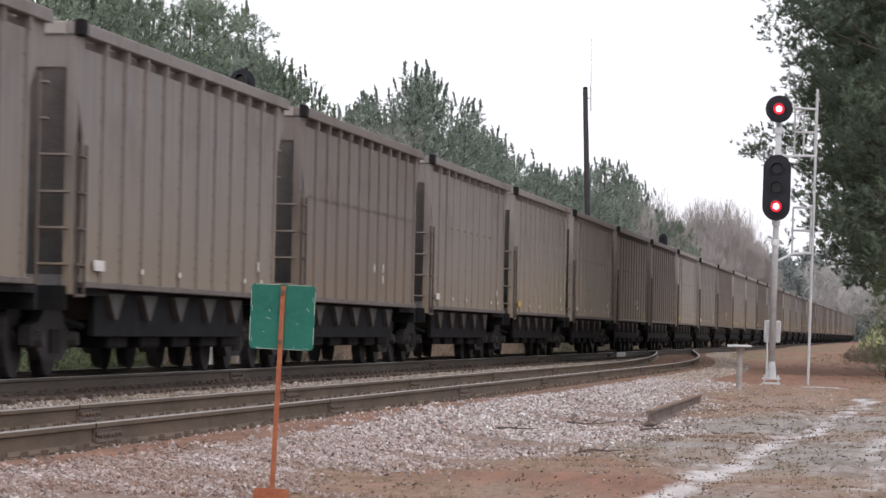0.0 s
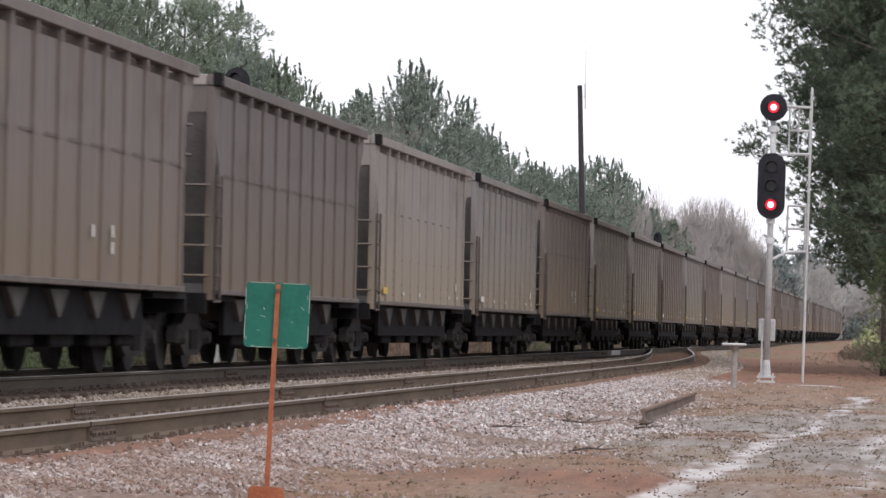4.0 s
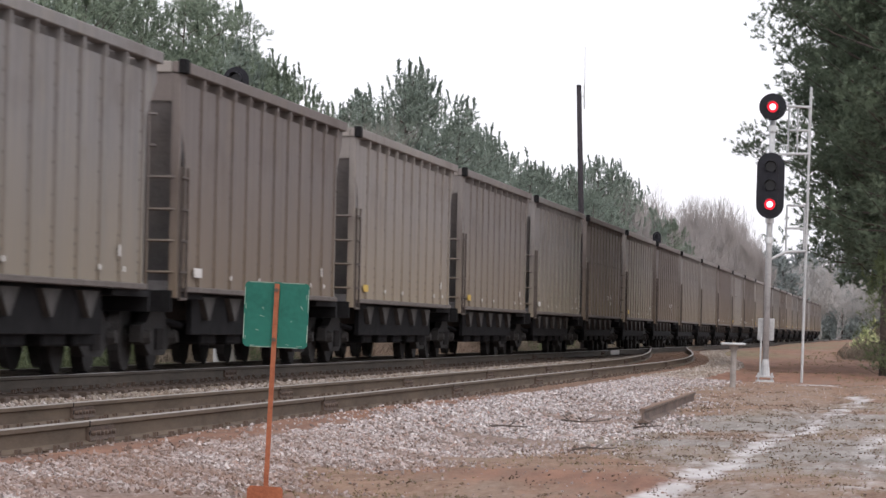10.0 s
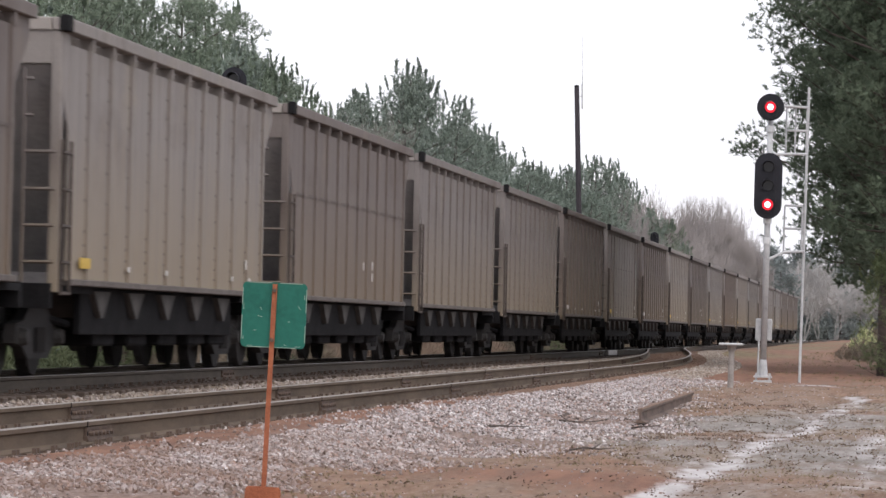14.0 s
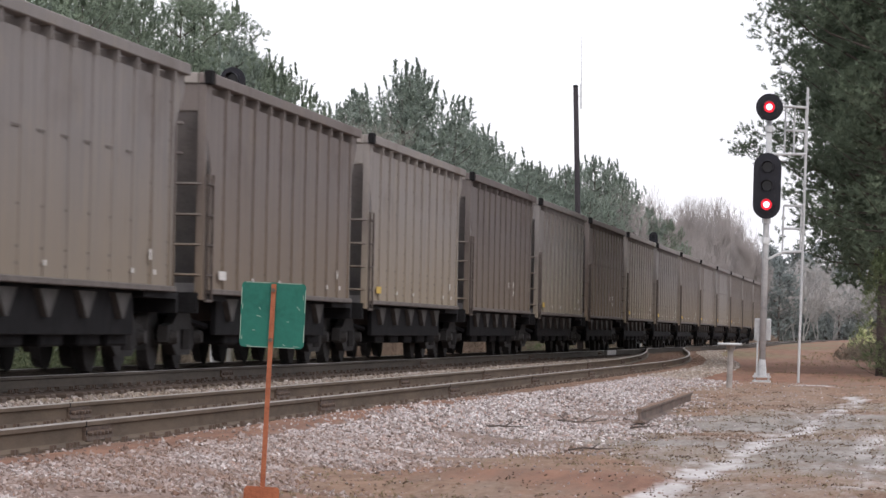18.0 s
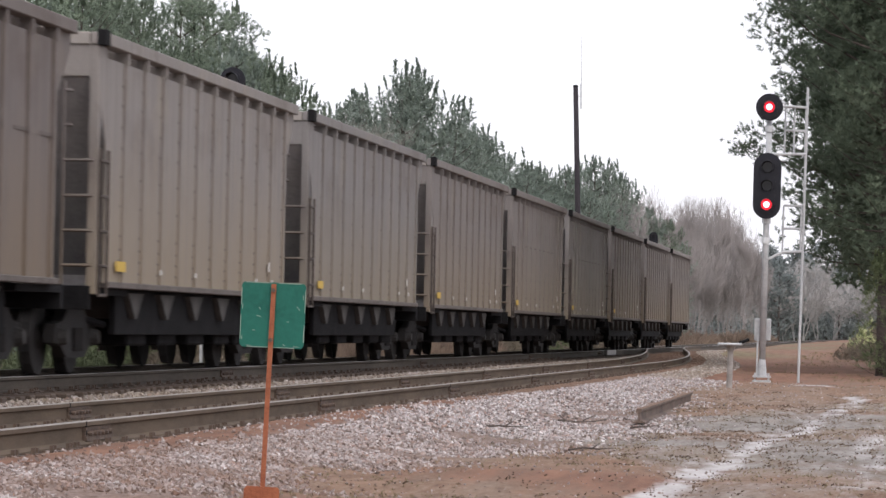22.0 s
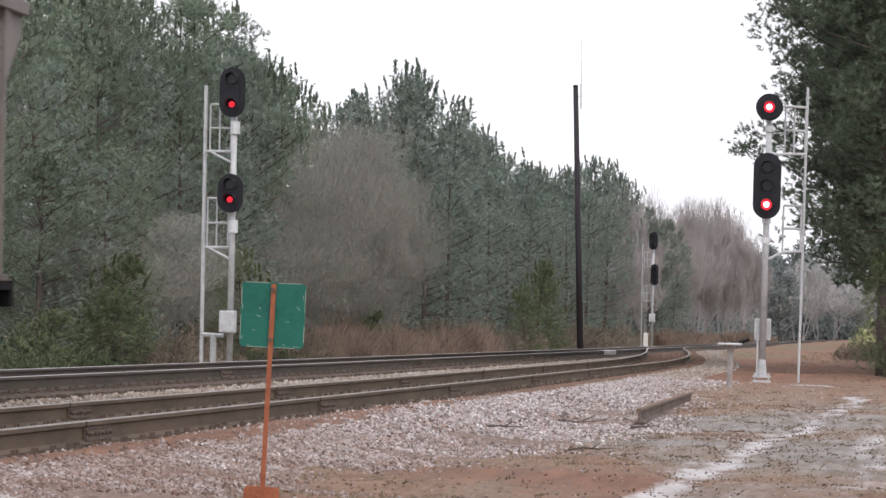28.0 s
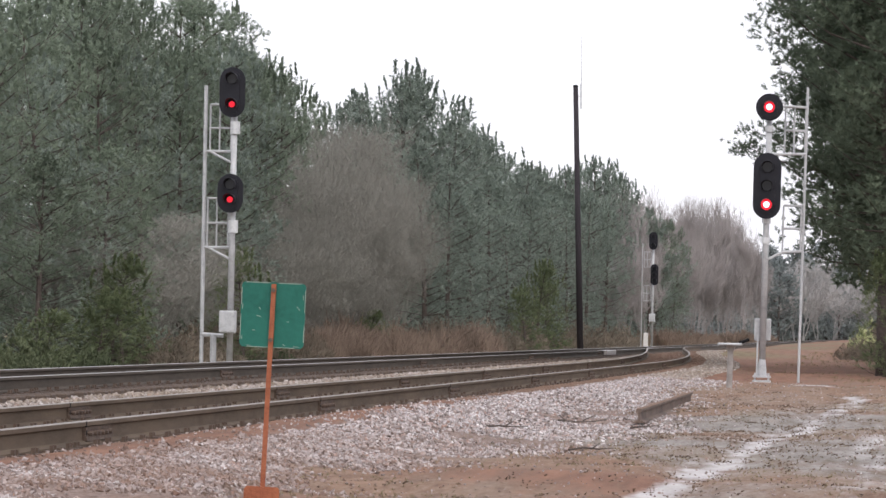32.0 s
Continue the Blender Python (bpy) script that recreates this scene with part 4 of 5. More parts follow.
def shrub(name, seed, w, h, n, material, label, category, tuft=0.3, width=0.05, blades=6, up=1.0):
    """A low bush: stems fanning from the ground with leaf tufts in an uneven heap."""
    rng = np.random.default_rng(seed)
    b = tagged(empty(name), label, category)
    a = rng.uniform(0, 2 * math.pi, n)
    r = np.sqrt(rng.random(n)) * w / 2
    lump = 0.65 + 0.35 * np.sin(a * 3 + seed) * np.cos(a * 2 + 1)
    z = h * lump * (1 - (r / (w / 2 + 1e-6)) ** 2 * 0.55) * rng.random(n) ** 0.6
    P = np.stack([r * np.cos(a), r * np.sin(a), z], 1)
    U = np.stack([np.cos(a) * 0.5, np.sin(a) * 0.5, np.full(n, up)], 1)
    v, f, nor = tufts(P, U, tuft, width, blades, rng, 0.45)
    part("leaves", leaf_mesh("leaves", v, f, material, nor), None, b)
    st = bmesh.new()
    for k in range(14):
        i = rng.integers(0, n)
        tube(st, (P[i, 0] * 0.15, P[i, 1] * 0.15, -0.1), tuple(P[i]), 0.025, 0.008, 4, caps=False)
    part("twigwork", st, M_TWIG, b)
    return b


def plant(proto, x, y, size=1.0, turn=0.0, tall=1.0, sink=0.05):
    m = Matrix.Translation((x, y, ground_at(x, y) - sink)) @ Matrix.Rotation(turn, 4, 'Z') @ Matrix.Diagonal((size, size, size * tall, 1))
    return copy_thing(proto, m)


def build_litter():
    rng = np.random.default_rng(77)
    # dead leaves gathered in small heaps, thickest on the grey strip beside the ballast
    n = 620
    y = np.where(rng.random(n) < 0.6, rng.uniform(34, 62, n), 24 + 60 * rng.random(n))
    x = np.clip(-1.9 + rng.normal(0, 1.2, n), -4.6, 1.6)
    c = rng.integers(0, n, 5200)
    x, y = x[c] + rng.normal(0, 0.05, len(c)), y[c] + rng.normal(0, 0.35, len(c))
    P = np.stack([x, y, terrain(x, y) + 0.004], 1)
    U = np.stack([rng.normal(size=len(x)), rng.normal(size=len(x)), np.full(len(x), 0.25)], 1)
    v, f, nor = tufts(P, U, 0.028, 0.014, 2, rng, 0.3)
    tagged(new("leaf_litter", leaf_mesh("leaf_litter", v, f, M_LITTER)), "dark dead leaves and needles strewn on dirt", "leaf litter", kind="stuff")
    # dry straw: low and dense in patches
    n = 9000
    y = 24 + 100 * rng.random(n) ** 1.5
    x = -4.6 + 6.2 * rng.random(n)
    patch = wave(x, y * 0.3, 0.9, 1.0) + 0.6 * wave(x, y * 0.3, 2.1, 3.0) + 0.5 * (np.abs(x - gravel_edge(x, y) - 0.3) < 0.5) - 0.9 * np.exp(-((x + 1.7) / 0.4) ** 2)
    keep = patch + rng.normal(0, 0.25, n) > 0.35
    x, y = x[keep], y[keep]
    P = np.stack([x, y, terrain(x, y)], 1)
    U = np.column_stack((rng.normal(0, 0.5, (len(x), 2)), np.ones(len(x))))
    v, f, nor = tufts(P, U, 0.035, 0.005, 7, rng, 0.8, 0.1)
    n = 1600
    y2 = 88 + 110 * rng.random(n)
    x2 = -4.4 + 5.4 * rng.random(n)
    keep = (x2 > siding(y2) + 3.0) & (wave(x2, y2 * 0.2, 0.8, 2.0) + rng.normal(0, 0.3, n) > 0.25)
    x2, y2 = x2[keep], y2[keep]
    far = tufts(np.stack([x2, y2, terrain(x2, y2)], 1), np.tile(np.array([[0.0, 0.0, 1.0]]), (len(x2), 1)), 0.075, 0.016, 7, rng, 0.8, 0.1)
    v, f, nor = merged([(v, f, nor), far])
    tagged(new("dry_grass", leaf_mesh("dry_grass", v, f, M_TUFT)), "thin tufts of dry grass on red dirt", "grass", kind="stuff")


build_litter()


def build_twigs():
    """Dead sticks lying on the shoulder near the spare rail."""
    rng = random.Random(19)
    for x, y, a, ln in ((-3.95, 47.5, 20, 0.55), (-4.15, 47.0, 75, 0.4), (-4.3, 41.5, 30, 0.5), (-3.4, 52.2, 60, 0.45), (-3.05, 45.6, 10, 0.35), (-2.9, 35.8, 25, 0.45)):
        t = tagged(empty("dead_stick", x, y, ground_at(x, y) + 0.05, a), "dark forked dead stick lying on the stones", "stick")
        bm = bmesh.new()
        p = Vector((-ln / 2, 0, 0))
        for k in range(3):
            q = p + Vector((ln / 3, rng.gauss(0, 0.03), rng.gauss(0.008, 0.012)))
            tube(bm, p, q, 0.013 - 0.003 * k, 0.010 - 0.003 * k, 5)
            p = q
        part("stem", bm, M_BARK, t)
        part("fork", tube(bmesh.new(), (0, 0, 0.01), (ln * 0.28, 0.11 * rng.choice((-1, 1)), 0.06), 0.009, 0.004, 5), M_BARK, t)


build_twigs()


def build_woods():
    rng = random.Random(21)
    green = "green pine with upright shoots in the tree line"
    protos = [pine(1, 10.0, 0.06, 2.5, M_PINE, green), pine(2, 10.0, 0.08, 2.6, M_PINE_HAZE, green, full=0.4),
              pine(3, 10.0, 0.05, 2.3, M_PINE_HAZE, green, full=0.35), pine(4, 10.0, 0.12, 2.7, M_PINE, green, full=0.55)]
    tall = pine(5, 13.0, 0.40, 2.2, M_PINE, "tall open-crowned pine with sky between its limbs", 1.25, 16, 0.26, step=0.85, candle=0.12)
    back = pine(7, 10.0, 0.02, 3.2, M_PINE_HAZE, "pine deep inside the dense wood", 2.2, 2, 0.25, 0.42, 0.13, 7, 0.5, candle=0.0)
    young = pine(6, 5.0, 0.02, 1.5, M_PINE_LIGHT, "young light green pine at the foot of the woods", 3.0, 3, 0.13, 0.22, full=0.2, step=0.28, candle=0.25)
    bare = [bare_tree(11, 9.0, 0.84, M_TWIG, "leafless grey-brown tree with dense fine twigs", 0.0095, 5),
            bare_tree(12, 9.0, 0.76, M_TWIG, "leafless grey-brown tree with rising twigs", 0.0095, 5)]
    farbare = [bare_tree(13, 12.0, 0.50, M_TWIG_FAR, "haze-pale leafless tree far down the line", 0.026, 5),
               bare_tree(14, 12.0, 0.56, M_TWIG_FAR, "haze-pale leafless tree far down the line", 0.026, 5)]
    veryfar = [bare_tree(16, 12.0, 0.55, M_TWIG_HAZE, "haze-pale leafless tree far down the line", 0.035, 4),
               bare_tree(17, 12.0, 0.60, M_TWIG_HAZE, "haze-pale leafless tree far down the line", 0.035, 4)]
    farpine = pine(15, 12.0, 0.02, 3.2, M_PINE_FAR, "distant haze-greyed green pine closing the view", 2.0, 2, 0.3, 0.6, 0.20, 5, 0.55, 0.35, candle=0.0)
    heights = {}
    for p in protos + [tall, back, young, farpine] + bare + farbare + veryfar:
        heights[p] = max(max(v.co.z for v in c.data.vertices) for c in p.children)
    spans = {p: max(math.hypot(v.co.x, v.co.y) for c in p.children for v in c.data.vertices) for p in bare + farbare + veryfar}

    def row(px, d, proto, reach, wide=1.0, half=0.0):
        """A tree d metres left of the eye on the bearing px; its top rises to the sight line reach; half sets its half width."""
        y = d * FOCAL / (0.9927 * px)
        dist = 0.9927 * y + 0.12 * d
        top = EYE.z + (598 - 0.02 * px - reach) * dist / FOCAL
        s = (top - ground_at(-d, y)) / heights[proto]
        w = half / spans[proto] if half else wide * (0.45 + 0.55 * s) if s < 1.6 else wide * s
        m = Matrix.Translation((-d, y, ground_at(-d, y) - 0.05)) @ Matrix.Rotation(rng.uniform(0, 6.28), 4, 'Z') @ Matrix.Diagonal((w, w, s, 1))
        return copy_thing(proto, m)

    # dark wood behind the near signal
    for px, d, k, top in ((1680, 21, 0, -60), (1600, 23, 1, -40), (1545, 20.5, 2, 60), (1500, 24, 3, -50), (1450, 21.5, 0, 40), (1412, 24, 1, -25), (1366, 22, 2, 75),
                          (1325, 25, 3, 60), (1300, 22.5, 0, 95), (1260, 25, 1, 70), (1225, 23, 2, 60), (1190, 26, 3, 75), (1180, 23.5, 0, 105), (1152, 25, 1, 96), (1132, 26, 2, 92),
                          (1112, 25, 0, 112), (1095, 26, 3, 205), (1800, 23, 1, -60), (1760, 27, 0, -80), (1900, 26, 3, -60), (1205, 20.5, 2, 250), (1440, 19.6, 1, 240), (1560, 19.4, 0, 260)):
        row(px, d, protos[(0, 3)[k % 2]] if k != 2 else protos[2], top)
    for px, d, top in ((1400, 27, -30), (1318, 28, -35), (1282, 29, -30), (1250, 27, -25), (1226, 27.5, -5), (1460, 29, -60)):
        row(px, d, tall, top)
    for k in range(9):
        row(1740 - 70 * k, 31 + 3 * (k % 2), back, (-60 if k < 5 else 70) + 25 * (k % 3))
    for px, d, top in ((1425, 18.4, 440), (1400, 17.8, 500), (1550, 18, 540), (1180, 18.5, 430), (1450, 18, 520)):
        row(px, d, young, top)
    # leafless trees before the middle pines
    for px, d, k, top, half in ((1120, 21.0, 0, 400, 2.6), (1100, 21.6, 1, 320, 2.8), (1080, 22.0, 0, 245, 3.0), (1060, 22.4, 1, 208, 3.2), (1036, 21.4, 0, 190, 3.4), (1010, 22.2, 1, 178, 3.4), (985, 21.6, 0, 170, 3.4),
                                (960, 22.4, 1, 172, 3.4), (938, 21.4, 0, 184, 3.2), (916, 22.2, 1, 210, 3.0), (898, 21.4, 0, 270, 2.6), (1060, 20.4, 1, 310, 3.0), (1015, 20.2, 0, 280, 3.4), (968, 20.4, 1, 270, 3.4), (928, 20.4, 0, 310, 2.8),
                                (1000, 19.6, 1, 400, 2.8), (1045, 19.5, 0, 420, 2.7), (945, 19.6, 1, 430, 2.4), (1140, 20.0, 1, 470, 2.0), (1330, 19.8, 0, 340, 3.4), (1500, 20.2, 1, 330, 3.4), (1255, 20.2, 1, 380, 3.0)):
        row(px, d, bare[k], top, half=half)
    # rounded pine group in the middle, in the needles paled for haze
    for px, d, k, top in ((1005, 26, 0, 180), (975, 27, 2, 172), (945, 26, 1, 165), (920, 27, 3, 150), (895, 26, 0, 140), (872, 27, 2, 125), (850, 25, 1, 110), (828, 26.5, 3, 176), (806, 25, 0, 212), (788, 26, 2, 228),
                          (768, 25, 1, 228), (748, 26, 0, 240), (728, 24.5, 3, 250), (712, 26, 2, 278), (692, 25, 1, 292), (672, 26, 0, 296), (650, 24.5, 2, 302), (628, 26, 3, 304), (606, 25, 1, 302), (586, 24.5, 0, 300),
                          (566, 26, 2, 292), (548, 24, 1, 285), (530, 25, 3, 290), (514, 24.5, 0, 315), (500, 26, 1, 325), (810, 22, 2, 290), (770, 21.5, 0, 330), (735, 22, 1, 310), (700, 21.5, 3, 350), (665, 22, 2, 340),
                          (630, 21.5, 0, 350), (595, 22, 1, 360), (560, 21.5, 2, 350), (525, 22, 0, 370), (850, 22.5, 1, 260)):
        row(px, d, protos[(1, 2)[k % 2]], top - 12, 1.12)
    for k in range(12):
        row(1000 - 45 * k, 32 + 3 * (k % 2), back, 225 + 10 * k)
    for px, d, top in ((648, 19.2, 455), (625, 18.8, 485), (668, 18.8, 505), (955, 19.0, 545)):
        row(px, d, young, top)
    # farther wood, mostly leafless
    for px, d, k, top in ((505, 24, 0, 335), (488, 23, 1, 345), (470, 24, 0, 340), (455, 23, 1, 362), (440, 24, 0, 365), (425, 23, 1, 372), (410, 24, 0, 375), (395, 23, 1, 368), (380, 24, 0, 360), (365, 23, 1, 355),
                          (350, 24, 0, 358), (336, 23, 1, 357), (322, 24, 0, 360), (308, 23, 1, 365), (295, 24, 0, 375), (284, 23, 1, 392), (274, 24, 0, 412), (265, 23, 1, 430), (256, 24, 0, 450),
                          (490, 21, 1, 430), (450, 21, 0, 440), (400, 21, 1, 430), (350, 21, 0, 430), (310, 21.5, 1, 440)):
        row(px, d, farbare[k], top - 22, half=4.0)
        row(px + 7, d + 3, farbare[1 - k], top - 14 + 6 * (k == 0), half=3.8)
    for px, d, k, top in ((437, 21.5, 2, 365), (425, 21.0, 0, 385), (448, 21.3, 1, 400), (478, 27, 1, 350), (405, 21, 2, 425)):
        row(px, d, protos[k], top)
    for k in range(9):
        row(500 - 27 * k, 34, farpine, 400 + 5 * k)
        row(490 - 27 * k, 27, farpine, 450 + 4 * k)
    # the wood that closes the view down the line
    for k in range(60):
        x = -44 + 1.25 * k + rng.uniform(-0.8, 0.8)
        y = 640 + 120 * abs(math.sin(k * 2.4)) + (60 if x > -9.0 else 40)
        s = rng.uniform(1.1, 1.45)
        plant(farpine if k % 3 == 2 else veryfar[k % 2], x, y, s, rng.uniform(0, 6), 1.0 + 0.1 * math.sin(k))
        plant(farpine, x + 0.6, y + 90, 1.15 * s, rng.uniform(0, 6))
    # right-hand wood, dark pines that lean over the dirt road
    dark = "large dark pine overhanging the dirt road"
    dense = dict(pads=3.3, per_pad=11, pad=0.17, tuft=0.115, width=0.020, blades=20, step=0.37, full=0.6, spread=1.1, shoot=1.0, candle=0.0, low=0.48)
    big = pine(31, 16.0, 0.17, 4.8, M_PINE_ROAD, dark, **dense)
    big2 = pine(32, 14.0, 0.20, 4.2, M_PINE_ROAD, dark, **dense)
    edge = pine(34, 16.0, 0.17, 4.5, M_PINE_ROAD, "large dark pine with a long bough over the signal", extra=[(5.7, 3.14, 4.5, 0.10), (6.0, 3.0, 4.1, 0.12), (3.1, 3.2, 2.6, 0.08)], **dense)
    fill = pine(33, 14.0, 0.16, 3.6, M_PINE_ROAD, "dark pine deep in the wood beside the road", 3.0, 4, 0.25, 0.26, 0.09, 11, 0.42, 0.6, 1.2, 0.8, 0.0, low=0.5)
    for x, y, p, s, t in ((-0.5, 107, edge, 1.0, 0.0), (-0.1, 110, big2, 1.15, 5.2), (0.1, 113, big2, 1.2, 2.0), (-0.4, 119, big2, 1.25, 4.0), (0.1, 103, big, 1.02, 2.2), (1.1, 122, fill, 1.3, 2.2),
                          (0.5, 116, fill, 1.15, 0.5), (0.4, 124, fill, 1.25, 1.5), (1.6, 111, fill, 1.15, 2.5), (1.3, 140, fill, 1.2, 3.5), (2.6, 128, fill, 1.2, 5.5)):
        plant(p, x, y, s, t)
    plant(young, -0.35, 101, 0.62, 1.0)
    # scrub, broom sedge and weeds
    def low(px, d, proto, size):
        plant(proto, -d, d * FOCAL / (0.9927 * px), size, rng.uniform(0, 6.28))

    sedge = [shrub("broom_sedge", 41, 1.6, 1.0, 300, M_BROOM, "dry orange-brown grass clump beside the ballast", "grass", 0.55, 0.03, 5, 1.6),
             shrub("broom_sedge", 42, 2.2, 1.35, 400, M_BROOM, "dry orange-brown grass clump beside the ballast", "grass", 0.55, 0.03, 5, 1.6)]
    weed = [shrub("bush", 43, 2.2, 1.3, 800, M_WEED, "low yellow-green bush at the edge of the woods", "bush", 0.13, 0.045, 7),
            shrub("bush", 44, 2.8, 1.9, 700, M_SCRUB, "low dull brown bush at the edge of the woods", "bush", 0.22, 0.03, 6)]
    for k in range(26):
        px = 1055 - 12.0 * k + rng.uniform(-6, 6)
        low(px, rng.uniform(16.8, 19.5), sedge[k % 2], rng.uniform(0.7, 1.15))
    for px, d, k, s in ((950, 18.8, 0, 1.1), (925, 19.2, 0, 0.95), (1570, 17.5, 0, 0.7), (1520, 18, 0, 0.7), (1480, 17.6, 0, 0.8), (1460, 17.2, 0, 0.6), (1390, 18, 0, 0.7), (1350, 17.4, 1, 0.75), (1300, 17.6, 1, 0.8),
                        (1250, 18.2, 1, 0.75), (1130, 18.4, 0, 0.7), (1600, 18.5, 0, 1.1), (1420, 19.5, 0, 1.2), (1210, 19.5, 1, 1.1), (1160, 17.5, 0, 0.55), (800, 19, 1, 1.1), (760, 19.5, 1, 1.1), (720, 19, 1, 1.0), (680, 19.6, 1, 1.1),
                        (600, 19, 1, 1.0), (560, 19.5, 1, 1.2), (520, 19, 1, 1.1), (480, 19.5, 1, 1.2), (870, 18.6, 1, 0.9), (840, 19.2, 1, 1.1), (1080, 18.2, 1, 0.8)):
        low(px, d, weed[k], s)
    for px, d in ((1040, 20.6), (1022, 21.4), (1004, 20.8), (988, 21.5), (966, 21.0)):
        low(px, d, weed[1], 1.15)
    for k in range(16):
        low(430 - 13 * k, rng.uniform(17.5, 20), sedge[k % 2], rng.uniform(1.0, 1.5))
    # scrub mound and yellow bush beside the dirt road
    for x, y, s in ((-1.3, 182, 0.8), (-0.2, 176, 0.9), (0.6, 190, 1.1), (1.6, 170, 0.9), (-2.0, 215, 0.7), (2.6, 160, 0.9), (-0.8, 230, 1.1)):
        plant(weed[1], x, y, s, x)
    yb = shrub("flowering_bush", 47, 0.9, 2.0, 90, M_YELLOW_BUSH, "sparse yellow-green bush above the scrub", "bush", 0.3, 0.06, 6)
    yb.matrix_basis = pose(-1.62, 160, ground_at(-1.62, 160))
    for x, y, s in ((-1.5, 152, 0.55), (-0.9, 150, 0.65), (-0.3, 146, 0.6), (0.3, 150, 0.75), (-2.2, 156, 0.4)):
        plant(weed[1], x, y, s, x * 3)
    for p in protos + [tall, back, young, farpine, big, big2, edge, fill] + bare + farbare + veryfar + sedge + weed:
        for o in (*p.children_recursive, p):
            bpy.data.objects.remove(o)


build_woods()


# ---------------------------------------------------------------- coal cars
CAR = 15.912                         # over the couplers
SPEED = 21.618
TOP = 4.08


def car_meshes():
    """Meshes that all the cars share, whatever their paint."""
    k = {}
    # cast side frame of a truck, drawn from the side (y, z)
    sf = bmesh.new()
    prism(sf, [(-1.15, 0.40), (-1.1, 0.62), (-0.75, 0.66), (-0.45, 0.80), (0.45, 0.80), (0.75, 0.66), (1.1, 0.62), (1.15, 0.40), (0.8, 0.36), (0.5, 0.22), (-0.5, 0.22), (-0.8, 0.36)], "x", -0.07, 0.07)
    for s in (-1, 1):
        for a in (-0.14, 0.0, 0.14):
            tube(sf, (s * 0.085, a, 0.30), (s * 0.085, a, 0.58), 0.05, n=6)
    k["side_frame"] = mesh_of(sf, "side_frame", M_STEEL_DARK)
    w = bmesh.new()
    tube(w, (-0.06, 0, 0), (0.06, 0, 0), 0.46, 0.45, 16)
    tube(w, (-0.085, 0, 0), (-0.06, 0, 0), 0.485, 0.485, 16)
    tube(w, (0.06, 0, 0), (0.10, 0, 0), 0.16, 0.13, 12)
    k["wheel"] = mesh_of(w, "wheel", M_STEEL_DARK)
    t = bmesh.new()
    tube(t, (-0.055, 0, 0), (0.055, 0, 0), 0.463, 0.453, 22, caps=False)
    k["tread"] = mesh_of(t, "tread", M_TREAD)
    k["axle"] = mesh_of(tube(bmesh.new(), (-1.05, 0, 0), (1.05, 0, 0), 0.085, n=10), "axle", M_STEEL_DARK)
    k["cap"] = mesh_of(tube(bmesh.new(), (-0.02, 0, 0), (0.09, 0, 0), 0.12, 0.085, 10), "bearing_cap", M_CAP)
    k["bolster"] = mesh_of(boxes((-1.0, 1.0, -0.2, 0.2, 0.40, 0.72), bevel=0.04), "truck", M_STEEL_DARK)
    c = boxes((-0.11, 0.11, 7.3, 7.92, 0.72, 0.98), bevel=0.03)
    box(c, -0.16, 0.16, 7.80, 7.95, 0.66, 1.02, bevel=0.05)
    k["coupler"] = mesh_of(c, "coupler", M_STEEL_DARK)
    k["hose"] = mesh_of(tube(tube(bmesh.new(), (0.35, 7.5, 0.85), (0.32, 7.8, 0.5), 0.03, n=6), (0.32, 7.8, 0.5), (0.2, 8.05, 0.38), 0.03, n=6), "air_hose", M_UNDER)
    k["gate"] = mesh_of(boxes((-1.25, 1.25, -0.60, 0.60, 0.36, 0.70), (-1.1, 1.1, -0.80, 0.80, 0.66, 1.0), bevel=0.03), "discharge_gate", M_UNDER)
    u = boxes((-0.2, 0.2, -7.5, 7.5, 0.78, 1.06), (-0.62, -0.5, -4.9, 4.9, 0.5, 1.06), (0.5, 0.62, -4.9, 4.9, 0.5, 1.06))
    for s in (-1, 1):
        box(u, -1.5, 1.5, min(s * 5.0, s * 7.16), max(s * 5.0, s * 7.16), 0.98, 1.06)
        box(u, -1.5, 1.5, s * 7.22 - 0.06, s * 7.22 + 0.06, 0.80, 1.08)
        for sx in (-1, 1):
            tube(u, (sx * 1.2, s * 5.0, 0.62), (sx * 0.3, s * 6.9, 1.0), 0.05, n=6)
    # added beam, closes the gaps below the sill into one dark band
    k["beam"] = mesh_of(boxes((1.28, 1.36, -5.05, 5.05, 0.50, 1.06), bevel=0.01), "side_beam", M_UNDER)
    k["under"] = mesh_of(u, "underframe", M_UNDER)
    tk = bmesh.new()
    tube(tk, (0.75, 5.1, 1.35), (0.75, 6.3, 1.35), 0.2, n=12)
    box(tk, -0.9, -0.3, 6.5, 6.9, 1.06, 1.9, bevel=0.03)
    tube(tk, (0.5, 6.9, 1.06), (0.5, 6.9, 2.3), 0.04, n=6)
    k["brake"] = mesh_of(tk, "brake_gear", M_UNDER)
    lad = bmesh.new()
    tube(lad, (0, 0.0, 0.95), (0, 0.0, 2.70), 0.020, n=6)
    tube(lad, (0, 0.46, 0.95), (0, 0.46, 2.70), 0.020, n=6)
    for z in (0.97, 1.32, 1.73, 2.14, 2.56):
        tube(lad, (0, 0, z), (0, 0.46, z), 0.022, n=5)
    k["ladder"] = mesh_of(lad, "ladder", M_RUNG)
    el = bmesh.new()
    tube(el, (0.0, 0, 1.0), (0.0, 0, 3.5), 0.022, n=6)
    for z in (1.32, 1.73, 2.14, 2.56, 2.97, 3.38):
        tube(el, (0, 0, z), (0.36 if z < 2.7 else 0.10, 0, z), 0.022, n=5)
    k["end_ladder"] = mesh_of(el, "end_ladder", PAINTS[3])
